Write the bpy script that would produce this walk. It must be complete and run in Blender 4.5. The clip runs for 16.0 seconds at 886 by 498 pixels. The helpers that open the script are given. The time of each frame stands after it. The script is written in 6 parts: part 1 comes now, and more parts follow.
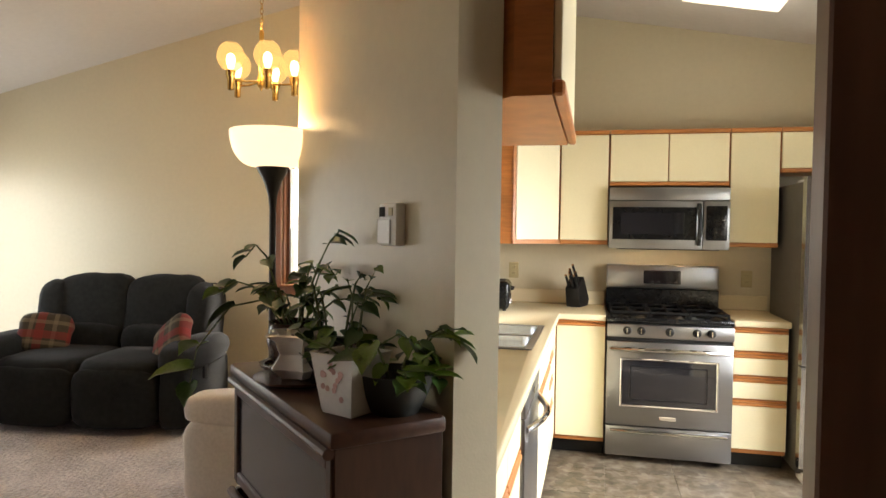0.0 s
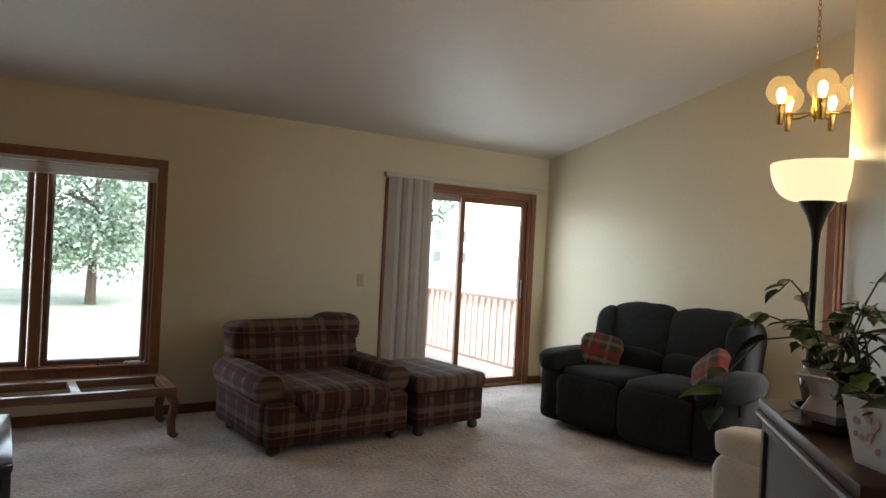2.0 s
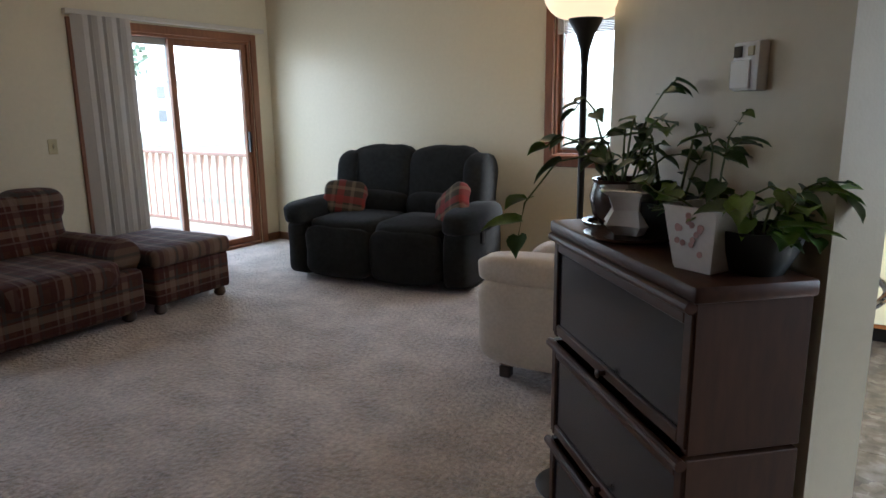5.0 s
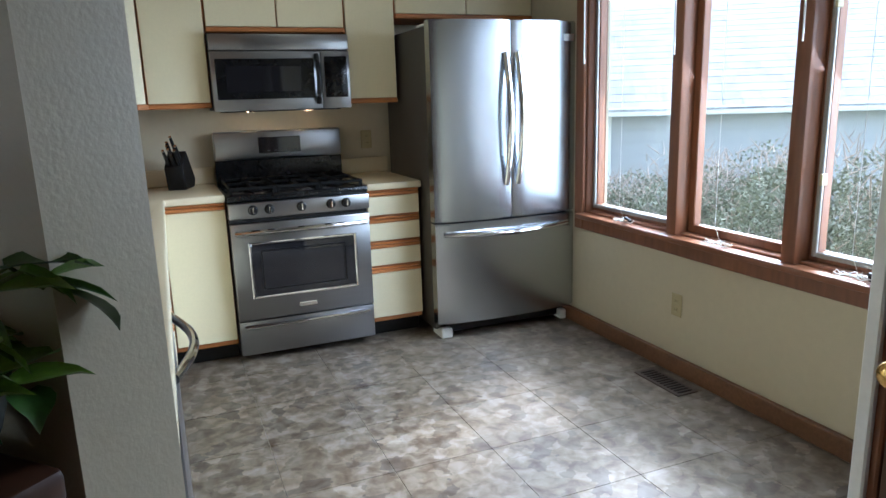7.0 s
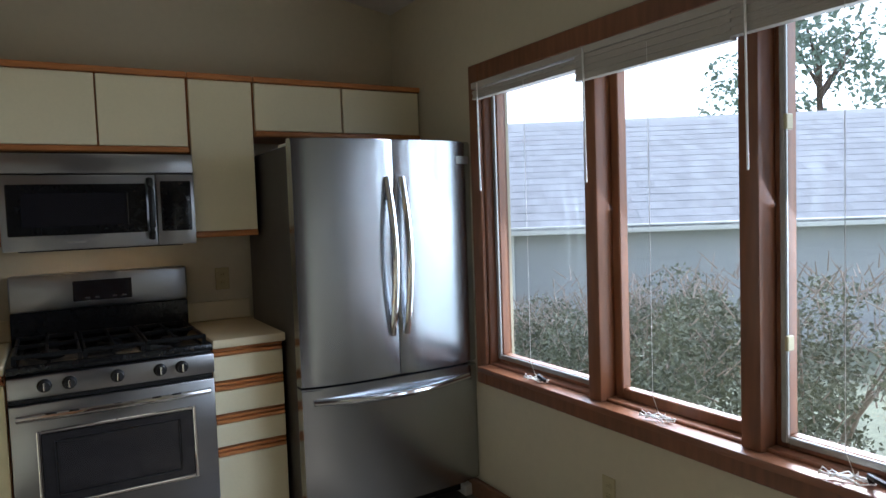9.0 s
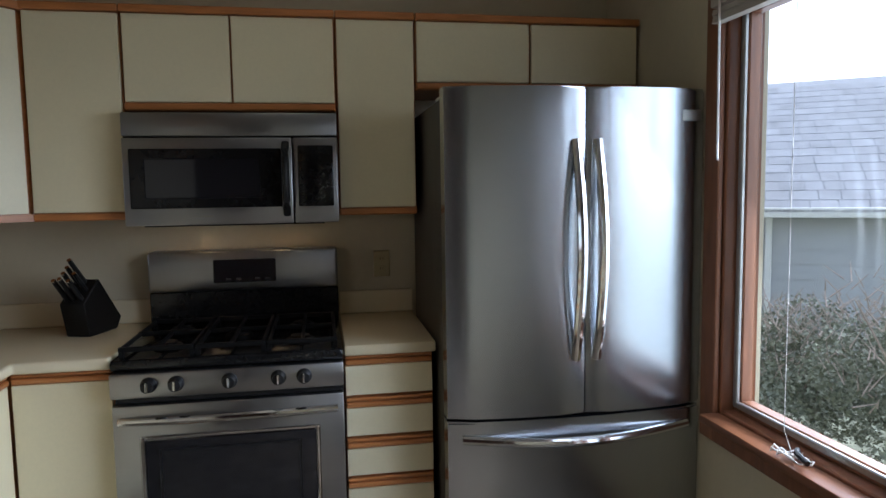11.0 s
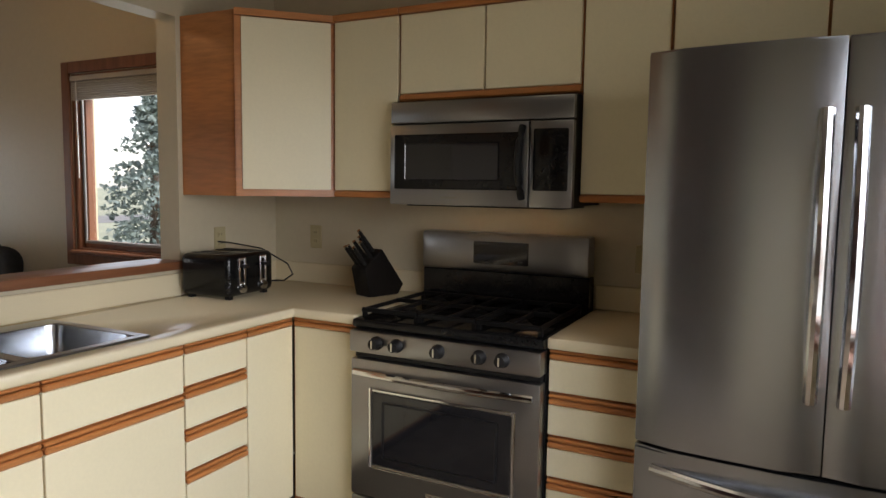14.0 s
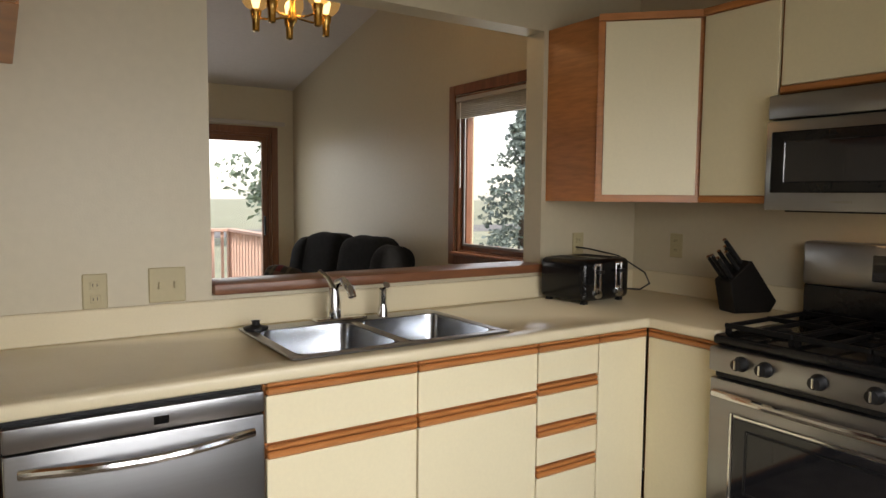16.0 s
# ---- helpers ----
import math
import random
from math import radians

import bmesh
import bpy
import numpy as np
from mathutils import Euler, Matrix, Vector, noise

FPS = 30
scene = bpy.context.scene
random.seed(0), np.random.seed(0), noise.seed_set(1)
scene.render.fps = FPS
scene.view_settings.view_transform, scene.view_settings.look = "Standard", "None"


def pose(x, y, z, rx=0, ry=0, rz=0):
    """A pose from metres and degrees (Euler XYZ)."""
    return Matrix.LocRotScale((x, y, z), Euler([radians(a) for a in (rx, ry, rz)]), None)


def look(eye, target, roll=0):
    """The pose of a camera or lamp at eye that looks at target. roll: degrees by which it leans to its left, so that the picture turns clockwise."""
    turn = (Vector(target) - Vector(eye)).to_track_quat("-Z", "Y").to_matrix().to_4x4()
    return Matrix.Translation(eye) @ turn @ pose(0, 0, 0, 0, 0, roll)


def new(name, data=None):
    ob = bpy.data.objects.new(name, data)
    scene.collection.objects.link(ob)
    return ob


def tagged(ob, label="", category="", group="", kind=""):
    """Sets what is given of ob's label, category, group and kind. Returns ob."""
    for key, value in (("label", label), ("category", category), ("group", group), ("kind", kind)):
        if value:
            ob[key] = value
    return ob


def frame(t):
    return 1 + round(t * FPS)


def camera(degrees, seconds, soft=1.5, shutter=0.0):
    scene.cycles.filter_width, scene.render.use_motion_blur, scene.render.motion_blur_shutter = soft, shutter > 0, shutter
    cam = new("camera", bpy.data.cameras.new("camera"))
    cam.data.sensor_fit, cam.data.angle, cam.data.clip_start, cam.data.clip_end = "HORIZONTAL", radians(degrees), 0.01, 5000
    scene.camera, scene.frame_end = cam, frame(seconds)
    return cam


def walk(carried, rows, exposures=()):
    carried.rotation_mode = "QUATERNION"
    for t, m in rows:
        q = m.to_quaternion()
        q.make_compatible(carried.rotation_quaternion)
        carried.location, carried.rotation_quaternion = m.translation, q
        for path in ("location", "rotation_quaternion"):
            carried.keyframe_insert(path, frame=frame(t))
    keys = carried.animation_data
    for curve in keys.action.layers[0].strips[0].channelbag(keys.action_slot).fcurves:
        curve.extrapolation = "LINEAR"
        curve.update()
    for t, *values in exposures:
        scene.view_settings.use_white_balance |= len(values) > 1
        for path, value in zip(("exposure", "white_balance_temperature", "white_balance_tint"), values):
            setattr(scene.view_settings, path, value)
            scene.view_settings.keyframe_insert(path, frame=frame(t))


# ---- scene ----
cam = camera(66.5, 16.0)
PATH = [
    (0, (0.852, -5.072, 1.47), (0.415, -3.121, 1.409), 0.8),
    (0.5, (0.908, -5.108, 1.472), (0.068, -3.293, 1.451), 1.0),
    (1, (0.87, -5.01, 1.469), (-0.309, -3.396, 1.456), 1.6),
    (1.5, (0.893, -5.059, 1.452), (-0.569, -3.694, 1.45), 2.8),
    (2, (0.955, -5.162, 1.454), (-0.718, -4.066, 1.454), 2.9),
    (2.5, (1.007, -5.187, 1.504), (-0.813, -4.359, 1.479), 2.8),
    (3, (1.014, -5.217, 1.531), (-0.852, -4.5, 1.482), 3.1),
    (3.2, (0.996, -5.209, 1.532), (-0.868, -4.488, 1.468), 3.0),
    (5.3, (0.606, -5.057, 1.389), (-0.202, -3.285, 0.935), -1.6),
    (5.5, (0.605, -4.979, 1.385), (-0.027, -3.14, 0.918), -2.3),
    (6, (0.623, -4.796, 1.38), (0.464, -2.859, 0.907), -2.6),
    (6.5, (0.618, -4.58, 1.388), (0.96, -2.66, 0.945), -1.2),
    (7, (0.664, -4.313, 1.38), (1.398, -2.502, 0.949), -1.8),
    (7.5, (0.771, -4.162, 1.409), (1.72, -2.441, 1.036), -2.2),
    (8, (0.942, -4.062, 1.459), (1.996, -2.386, 1.174), -2.0),
    (8.5, (0.991, -3.91, 1.481), (2.11, -2.263, 1.292), -1.8),
    (9, (1.113, -3.684, 1.461), (2.118, -1.958, 1.349), -2.0),
    (9.2, (1.193, -3.642, 1.456), (2.109, -1.866, 1.369), -2.2),
    (11.3, (1.727, -2.902, 1.475), (1.955, -0.923, 1.292), -0.5),
    (11.5, (1.792, -2.856, 1.464), (1.925, -0.868, 1.288), -0.3),
    (12, (1.936, -2.747, 1.45), (1.836, -0.755, 1.293), -0.2),
    (12.5, (2.083, -2.687, 1.467), (1.76, -0.72, 1.309), -0.2),
    (13, (2.266, -2.669, 1.447), (1.707, -0.755, 1.288), -0.2),
    (13.5, (2.355, -2.709, 1.444), (1.631, -0.854, 1.26), 0.2),
    (14, (2.389, -2.773, 1.421), (1.491, -0.996, 1.241), 0.8),
    (14.5, (2.414, -2.766, 1.4), (1.3, -1.113, 1.226), 0.7),
    (15, (2.391, -2.737, 1.388), (1.078, -1.238, 1.221), 0.7),
    (15.5, (2.389, -2.727, 1.393), (0.885, -1.419, 1.23), 0.7),
    (16, (2.365, -2.727, 1.394), (0.698, -1.633, 1.237), 0.5),
]
walk(cam, [(t, look(eye, target, roll)) for t, eye, target, roll in PATH],
     exposures=[(0, 3.5, 7000, 15), (0.5, 3.2, 6900, 14), (1.0, 3.05, 6600, 12), (2.5, 2.75, 6000, 11), (3.2, 2.6, 5700, 11), (5.5, 2.9, 5500, 13),
                (6.5, 2.75, 5300, 11), (7.5, 2.4, 5200, 11), (8.0, 2.25, 5300, 12), (9.0, 1.65, 5500, 14), (11.5, 1.5, 5600, 16), (12.5, 1.5, 6300, 18), (13.0, 1.5, 6800, 18), (14.0, 1.6, 6700, 20), (16, 1.6, 7100, 19)])

# ---- world, sun, large lights ----
world = bpy.data.worlds.new("overcast")
scene.world = world
world.use_nodes = True
wn = world.node_tree.nodes
sky = wn.new("ShaderNodeTexSky")
sky.sky_type = 'NISHITA'
sky.sun_disc = False
sky.sun_elevation = radians(48)
sky.sun_rotation = radians(60)
sky.dust_density = 1.0
sky.air_density = 1.0
wn["Background"].inputs[1].default_value = 0.15
cloud = wn.new("ShaderNodeHueSaturation")      # thin cloud greys the sky
cloud.inputs["Saturation"].default_value = 0.45
world.node_tree.links.new(sky.outputs[0], cloud.inputs["Color"])
world.node_tree.links.new(cloud.outputs[0], wn["Background"].inputs[0])

sun = new("sun", bpy.data.lights.new("sun", 'SUN'))
sun.data.energy, sun.data.angle, sun.data.color = 1.5, radians(12), (1, 0.97, 0.92)
sun.matrix_world = look((9, 2, 10), (0, -2.5, 0))


def point_lamp(name, at, watts, color, radius=0.04):
    lamp = new(name, bpy.data.lights.new(name, 'POINT'))
    lamp.data.energy, lamp.data.color, lamp.data.shadow_soft_size = watts, color, radius
    lamp.location = at
    return lamp


def area_lamp(name, at, target, w, h, watts, spread=180):
    """Sky light that stands in a window's opening."""
    lamp = new(name, bpy.data.lights.new(name, 'AREA'))
    lamp.data.shape, lamp.data.size, lamp.data.size_y = 'RECTANGLE', w, h
    lamp.data.energy, lamp.data.color = watts, (0.88, 0.95, 1.0)
    lamp.data.spread = radians(spread)
    lamp.matrix_world = look(at, target)
    return lamp


area_lamp("sky_light_kitchen", (3.05, -2.02, 1.38), (0.9, -2.02, -0.35), 2.0, 1.3, 10.0, 128)      # from the sky above the roofs
area_lamp("sky_light_kitchen_level", (3.035, -2.0, 1.38), (0, -2.0, 1.38), 2.05, 1.33, 5.0)
area_lamp("sky_light_patio", (-4.93, -1.13, 1.05), (0, -1.6, 0.6), 1.6, 1.9, 4.2)
area_lamp("sky_light_living", (-4.93, -4.93, 1.22), (0, -4.0, 0.5), 1.5, 1.5, 2.0)
area_lamp("sky_light_dining", (-1.08, 0.12, 1.53), (-1.3, -3, 0.6), 1.0, 1.0, 0.8)

WARM = (1.0, 0.66, 0.32)

# ---- materials ----
MATS = {}


def mat(name, color, rough=0.5, metal=0.0, vary=0.08, scale=8.0, fine=60.0, bump=0.0, bump_scale=200.0, stretch=(1, 1, 1), spec=0.5, coat=0.0, sheen=0.0, rand=0.0):
    """A principled surface with colour variation at two scales and a fine relief."""
    m = bpy.data.materials.new(name)
    m.use_nodes = True
    n, l = m.node_tree.nodes, m.node_tree.links
    p = n["Principled BSDF"]
    p.inputs["Metallic"].default_value, p.inputs["Roughness"].default_value = metal, rough
    p.inputs["Specular IOR Level"].default_value = spec
    p.inputs["Coat Weight"].default_value = coat
    p.inputs["Sheen Weight"].default_value = sheen
    tc, mp = n.new("ShaderNodeTexCoord"), n.new("ShaderNodeMapping")
    mp.inputs["Scale"].default_value = stretch
    l.new(tc.outputs["Object"], mp.inputs[0])
    big, small = n.new("ShaderNodeTexNoise"), n.new("ShaderNodeTexNoise")
    big.inputs["Scale"].default_value, small.inputs["Scale"].default_value = scale, fine
    big.inputs["Detail"].default_value = small.inputs["Detail"].default_value = 3
    l.new(mp.outputs[0], big.inputs[0]), l.new(mp.outputs[0], small.inputs[0])
    add = n.new("ShaderNodeMath")
    l.new(big.outputs[0], add.inputs[0]), l.new(small.outputs[0], add.inputs[1])
    last = add.outputs[0]
    if rand:
        info, mul, a2 = n.new("ShaderNodeObjectInfo"), n.new("ShaderNodeMath"), n.new("ShaderNodeMath")
        mul.operation = 'MULTIPLY_ADD'
        mul.inputs[1].default_value, mul.inputs[2].default_value = rand, -rand / 2
        l.new(info.outputs["Random"], mul.inputs[0]), l.new(mul.outputs[0], a2.inputs[0]), l.new(last, a2.inputs[1])
        last = a2.outputs[0]
    rng = n.new("ShaderNodeMapRange")
    rng.inputs["From Min"].default_value, rng.inputs["From Max"].default_value = 0.6, 1.4
    rng.inputs["To Min"].default_value, rng.inputs["To Max"].default_value = 1 - vary, 1 + vary
    l.new(last, rng.inputs[0])
    mix = n.new("ShaderNodeVectorMath")
    mix.operation = 'SCALE'
    mix.inputs[0].default_value = color
    l.new(rng.outputs[0], mix.inputs["Scale"])
    l.new(mix.outputs[0], p.inputs["Base Color"])
    rr = n.new("ShaderNodeMapRange")
    rr.inputs["To Min"].default_value, rr.inputs["To Max"].default_value = max(0.02, rough * 0.85), min(1, rough * 1.15)
    l.new(big.outputs[0], rr.inputs[0]), l.new(rr.outputs[0], p.inputs["Roughness"])
    if bump:
        bn, bt = n.new("ShaderNodeBump"), n.new("ShaderNodeTexNoise")
        bt.inputs["Scale"].default_value, bt.inputs["Detail"].default_value = bump_scale, 2
        bn.inputs["Strength"].default_value, bn.inputs["Distance"].default_value = bump, 0.03 if bump >= 1 else 0.004
        l.new(mp.outputs[0], bt.inputs[0]), l.new(bt.outputs[0], bn.inputs["Height"]), l.new(bn.outputs[0], p.inputs["Normal"])
    MATS[name] = m
    return m


def ramp_mat(m, stops, scale, detail=6, distort=0.5, second=None):
    """Recolours a material by a noise ramp, for mottled surfaces."""
    n, l = m.node_tree.nodes, m.node_tree.links
    p = n["Principled BSDF"]
    tc, no, cr = n.new("ShaderNodeTexCoord"), n.new("ShaderNodeTexNoise"), n.new("ShaderNodeValToRGB")
    no.inputs["Scale"].default_value, no.inputs["Detail"].default_value, no.inputs["Distortion"].default_value = scale, detail, distort
    for i, (pos, c) in enumerate(stops):
        e = cr.color_ramp.elements[i] if i < 2 else cr.color_ramp.elements.new(pos)
        e.position, e.color = pos, (*c, 1)
    l.new(tc.outputs["Object"], no.inputs[0]), l.new(no.outputs[0], cr.inputs[0])
    l.new(cr.outputs[0], p.inputs["Base Color"])
    return m


def glow(name, color, strength):
    m = bpy.data.materials.new(name)
    m.use_nodes = True
    p = m.node_tree.nodes["Principled BSDF"]
    p.inputs["Base Color"].default_value = (*[min(1, c) for c in color], 1)
    p.inputs["Emission Color"].default_value, p.inputs["Emission Strength"].default_value = (*color, 1), strength
    return m


def glass(name, tint=(1, 1, 1), rough=0.0):
    m = bpy.data.materials.new(name)
    m.use_nodes = True
    n, l = m.node_tree.nodes, m.node_tree.links
    out = n["Material Output"]
    tr, gl, mx, lw = n.new("ShaderNodeBsdfTransparent"), n.new("ShaderNodeBsdfGlossy"), n.new("ShaderNodeMixShader"), n.new("ShaderNodeLayerWeight")
    pw, ma = n.new("ShaderNodeMath"), n.new("ShaderNodeMath")
    tr.inputs[0].default_value = (*tint, 1)
    gl.inputs["Roughness"].default_value = rough
    pw.operation, ma.operation = 'POWER', 'MULTIPLY_ADD'
    pw.inputs[1].default_value, ma.inputs[1].default_value, ma.inputs[2].default_value = 5.0, 0.6, 0.03
    l.new(lw.outputs["Facing"], pw.inputs[0]), l.new(pw.outputs[0], ma.inputs[0])
    l.new(ma.outputs[0], mx.inputs[0]), l.new(tr.outputs[0], mx.inputs[1]), l.new(gl.outputs[0], mx.inputs[2]), l.new(mx.outputs[0], out.inputs[0])
    return m


def lit_globe(name, color, strength):
    """Tinted globe round a lit bulb: half clear, half softly glowing."""
    m = bpy.data.materials.new(name)
    m.use_nodes = True
    n, l = m.node_tree.nodes, m.node_tree.links
    tr, em, mx = n.new("ShaderNodeBsdfTransparent"), n.new("ShaderNodeEmission"), n.new("ShaderNodeMixShader")
    tr.inputs[0].default_value = (1.0, 0.85, 0.6, 1)
    em.inputs[0].default_value, em.inputs[1].default_value = (*color, 1), strength
    mx.inputs[0].default_value = 0.45
    l.new(tr.outputs[0], mx.inputs[1]), l.new(em.outputs[0], mx.inputs[2]), l.new(mx.outputs[0], n["Material Output"].inputs[0])
    return m


M_WALL = mat("cream_wall_paint", (0.56, 0.495, 0.345), 0.42, vary=0.04, scale=1.2, fine=30, bump=0.12, bump_scale=160)
M_MAROON = mat("maroon_wall_paint", (0.10, 0.035, 0.04), 0.28, vary=0.15, scale=1.5, bump=0.1, bump_scale=120)
M_CEIL = mat("ceiling_texture_paint", (0.61, 0.58, 0.54), 0.55, vary=0.05, scale=1.0, fine=25, bump=0.35, bump_scale=45)
M_CARPET = mat("beige_carpet", (0.48, 0.415, 0.36), 0.95, vary=0.45, scale=4, fine=38, bump=1.0, bump_scale=42, spec=0.1, sheen=0.3)
M_VINYL = mat("mottled_vinyl", (0.3, 0.27, 0.23), 0.36, vary=0.2, bump=0.15, bump_scale=30, spec=0.35)
ramp_mat(M_VINYL, [(0.28, (0.085, 0.062, 0.043)), (0.72, (0.235, 0.215, 0.185)), (0.44, (0.14, 0.113, 0.083)), (0.54, (0.18, 0.155, 0.122))], 15.0, 5, 0.5)
M_TRIM = mat("brown_window_wood", (0.20, 0.078, 0.034), 0.38, vary=0.35, scale=3, fine=40, stretch=(1, 1, 0.12))
M_TRIMY = mat("brown_sill_wood", (0.20, 0.078, 0.034), 0.35, vary=0.35, scale=3, fine=40, stretch=(1, 0.12, 1))
M_BASE = mat("dark_baseboard_wood", (0.16, 0.075, 0.035), 0.4, vary=0.3, scale=6)
M_OAK = mat("orange_oak", (0.46, 0.175, 0.05), 0.36, vary=0.3, scale=5, fine=70, stretch=(0.15, 0.15, 1))
M_OAKH = mat("orange_oak_rail", (0.46, 0.175, 0.05), 0.36, vary=0.3, scale=5, fine=70, stretch=(0.12, 0.12, 1.6))
M_LAM = mat("cream_laminate", (0.81, 0.725, 0.485), 0.4, vary=0.03, scale=2, fine=90, bump=0.08, bump_scale=300)
M_COUNTER = mat("cream_countertop", (0.70, 0.61, 0.41), 0.25, vary=0.03, scale=3, fine=150)
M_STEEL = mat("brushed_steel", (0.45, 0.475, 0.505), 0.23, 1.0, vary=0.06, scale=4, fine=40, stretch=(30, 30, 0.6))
# level grain; colour darkened to carry the dim room these fronts reflect
M_STEELH = mat("brushed_steel_level_dim", (0.31, 0.31, 0.315), 0.30, 1.0, vary=0.03, scale=4, fine=40, stretch=(0.5, 0.5, 30))
M_CHROME = mat("polished_chrome", (0.72, 0.72, 0.72), 0.1, 1.0, vary=0.02)
M_BLACK = mat("black_enamel", (0.008, 0.008, 0.008), 0.16, vary=0.2, spec=0.3)
M_BLACKM = mat("black_plastic", (0.010, 0.010, 0.010), 0.42, vary=0.2, spec=0.35)
M_BLKGL = mat("dark_oven_glass", (0.012, 0.012, 0.014), 0.05, vary=0.1, spec=0.6)
M_GREY = mat("fridge_side_grey", (0.055, 0.048, 0.04), 0.5, vary=0.1, bump=0.2, bump_scale=250)
M_IRON = mat("cast_iron", (0.006, 0.006, 0.006), 0.5, vary=0.3, bump=0.2, spec=0.12)
M_PLATE = mat("almond_plastic", (0.44, 0.37, 0.20), 0.4, vary=0.04)
M_WHITE = mat("white_plastic", (0.75, 0.74, 0.70), 0.4, vary=0.03)
M_WHITEP = mat("white_paint", (0.78, 0.76, 0.70), 0.5, vary=0.05)
M_BRASS = mat("polished_brass", (0.62, 0.40, 0.12), 0.2, 1.0, vary=0.1)
M_KNIFE = mat("black_block_wood", (0.008, 0.007, 0.006), 0.5, vary=0.4, spec=0.25)
M_BOOK = mat("mahogany", (0.05, 0.018, 0.007), 0.42, vary=0.45, scale=3, fine=45, stretch=(0.2, 1, 1), spec=0.35)
M_BOOKS = mat("mahogany_side", (0.044, 0.017, 0.006), 0.5, vary=0.45, scale=3, fine=45, stretch=(1, 1, 0.2), spec=0.3)
M_BGLASS = mat("dusty_case_glass", (0.03, 0.028, 0.03), 0.22, vary=0.25, scale=2, spec=0.5)
M_SUEDE = mat("charcoal_microfibre", (0.014, 0.0142, 0.0132), 0.9, vary=0.4, scale=5, fine=30, bump=0.3, bump_scale=300, sheen=0.04, spec=0.15)
M_BEIGE = mat("beige_upholstery", (0.52, 0.44, 0.35), 0.9, vary=0.12, scale=6, bump=0.3, bump_scale=250, sheen=0.3, spec=0.2)
M_TAN = mat("tan_upholstery", (0.24, 0.15, 0.09), 0.9, vary=0.2, scale=6, bump=0.3, bump_scale=250)
M_DARKW = mat("dark_furniture_wood", (0.05, 0.028, 0.018), 0.35, vary=0.4, scale=4)
M_TABLEW = mat("carved_table_wood", (0.13, 0.06, 0.03), 0.35, vary=0.4, scale=5)
M_TVTOP = mat("black_stand_laminate", (0.02, 0.02, 0.022), 0.16, vary=0.2)
M_LAMPB = mat("black_lamp_metal", (0.015, 0.014, 0.013), 0.4, vary=0.2)
M_SHADE = glow("lit_glass_shade", (1.0, 0.74, 0.42), 0.16)
M_BULB = glow("lit_bulb", (1.0, 0.80, 0.45), 1.6)
M_GLOBE = lit_globe("amber_globe_glass", (1.0, 0.62, 0.22), 0.14)
M_DIFF = glow("light_diffuser", (1.0, 0.93, 0.75), 0.12)
M_PANE = glass("window_glass", (0.96, 0.98, 0.97))
M_LEAF = mat("pothos_leaf", (0.035, 0.085, 0.014), 0.35, vary=0.4, scale=9, rand=0.5)
# light green leaves, their colour brightened further to look backlit
M_LEAFL = mat("pothos_leaf_light", (0.11, 0.20, 0.018), 0.35, vary=0.35, scale=9, rand=0.4)
M_STEM = mat("plant_stem", (0.10, 0.13, 0.035), 0.5, vary=0.3)
M_SOIL = mat("potting_soil", (0.035, 0.022, 0.014), 0.95, vary=0.5, bump=1)
M_POT = mat("white_ceramic", (0.74, 0.72, 0.68), 0.25, vary=0.05)
M_POTB = mat("brown_ceramic", (0.06, 0.028, 0.016), 0.25, vary=0.3)
M_ROSE = mat("pink_glaze", (0.50, 0.30, 0.27), 0.3, vary=0.2)
# white vinyl, greyed in its colour to hold the shade of backlit blinds
M_BLIND = mat("blind_vinyl_backlit", (0.46, 0.42, 0.36), 0.45, vary=0.05)
M_CORD = mat("white_cord", (0.8, 0.78, 0.74), 0.6)
M_VENT = mat("brown_register_metal", (0.06, 0.04, 0.03), 0.4, vary=0.2)
M_CLEAR = mat("aluminium_frame", (0.30, 0.29, 0.27), 0.35, 0.6, vary=0.1)


def plaid(name, axis_a, axis_b, base, stripes):
    """Woven plaid: stripes along two axes of the object, mixed by hard-edged waves."""
    m = mat(name, base, 0.92, vary=0.25, scale=30, fine=160, bump=0.4, bump_scale=350, spec=0.15, sheen=0.05)
    n, l = m.node_tree.nodes, m.node_tree.links
    p = n["Principled BSDF"]
    col = p.inputs["Base Color"].links[0].from_socket
    tc, sep = n.new("ShaderNodeTexCoord"), n.new("ShaderNodeSeparateXYZ")
    l.new(tc.outputs["Object"], sep.inputs[0])
    for axis in (axis_a, axis_b):
        for period, offset, width, colour, amount in stripes:
            a = n.new("ShaderNodeMath"); a.operation = 'MULTIPLY_ADD'
            a.inputs[1].default_value, a.inputs[2].default_value = 1 / period, offset
            l.new(sep.outputs[axis], a.inputs[0])
            f = n.new("ShaderNodeMath"); f.operation = 'FRACT'
            l.new(a.outputs[0], f.inputs[0])
            c = n.new("ShaderNodeMath"); c.operation = 'LESS_THAN'
            c.inputs[1].default_value = width / period
            l.new(f.outputs[0], c.inputs[0])
            s = n.new("ShaderNodeMath"); s.operation = 'MULTIPLY'
            s.inputs[1].default_value = amount
            l.new(c.outputs[0], s.inputs[0])
            x = n.new("ShaderNodeMix"); x.data_type = 'RGBA'
            x.inputs[7].default_value = (*colour, 1)
            l.new(s.outputs[0], x.inputs[0]), l.new(col, x.inputs[6])
            col = x.outputs[2]
    l.new(col, p.inputs["Base Color"])
    return m


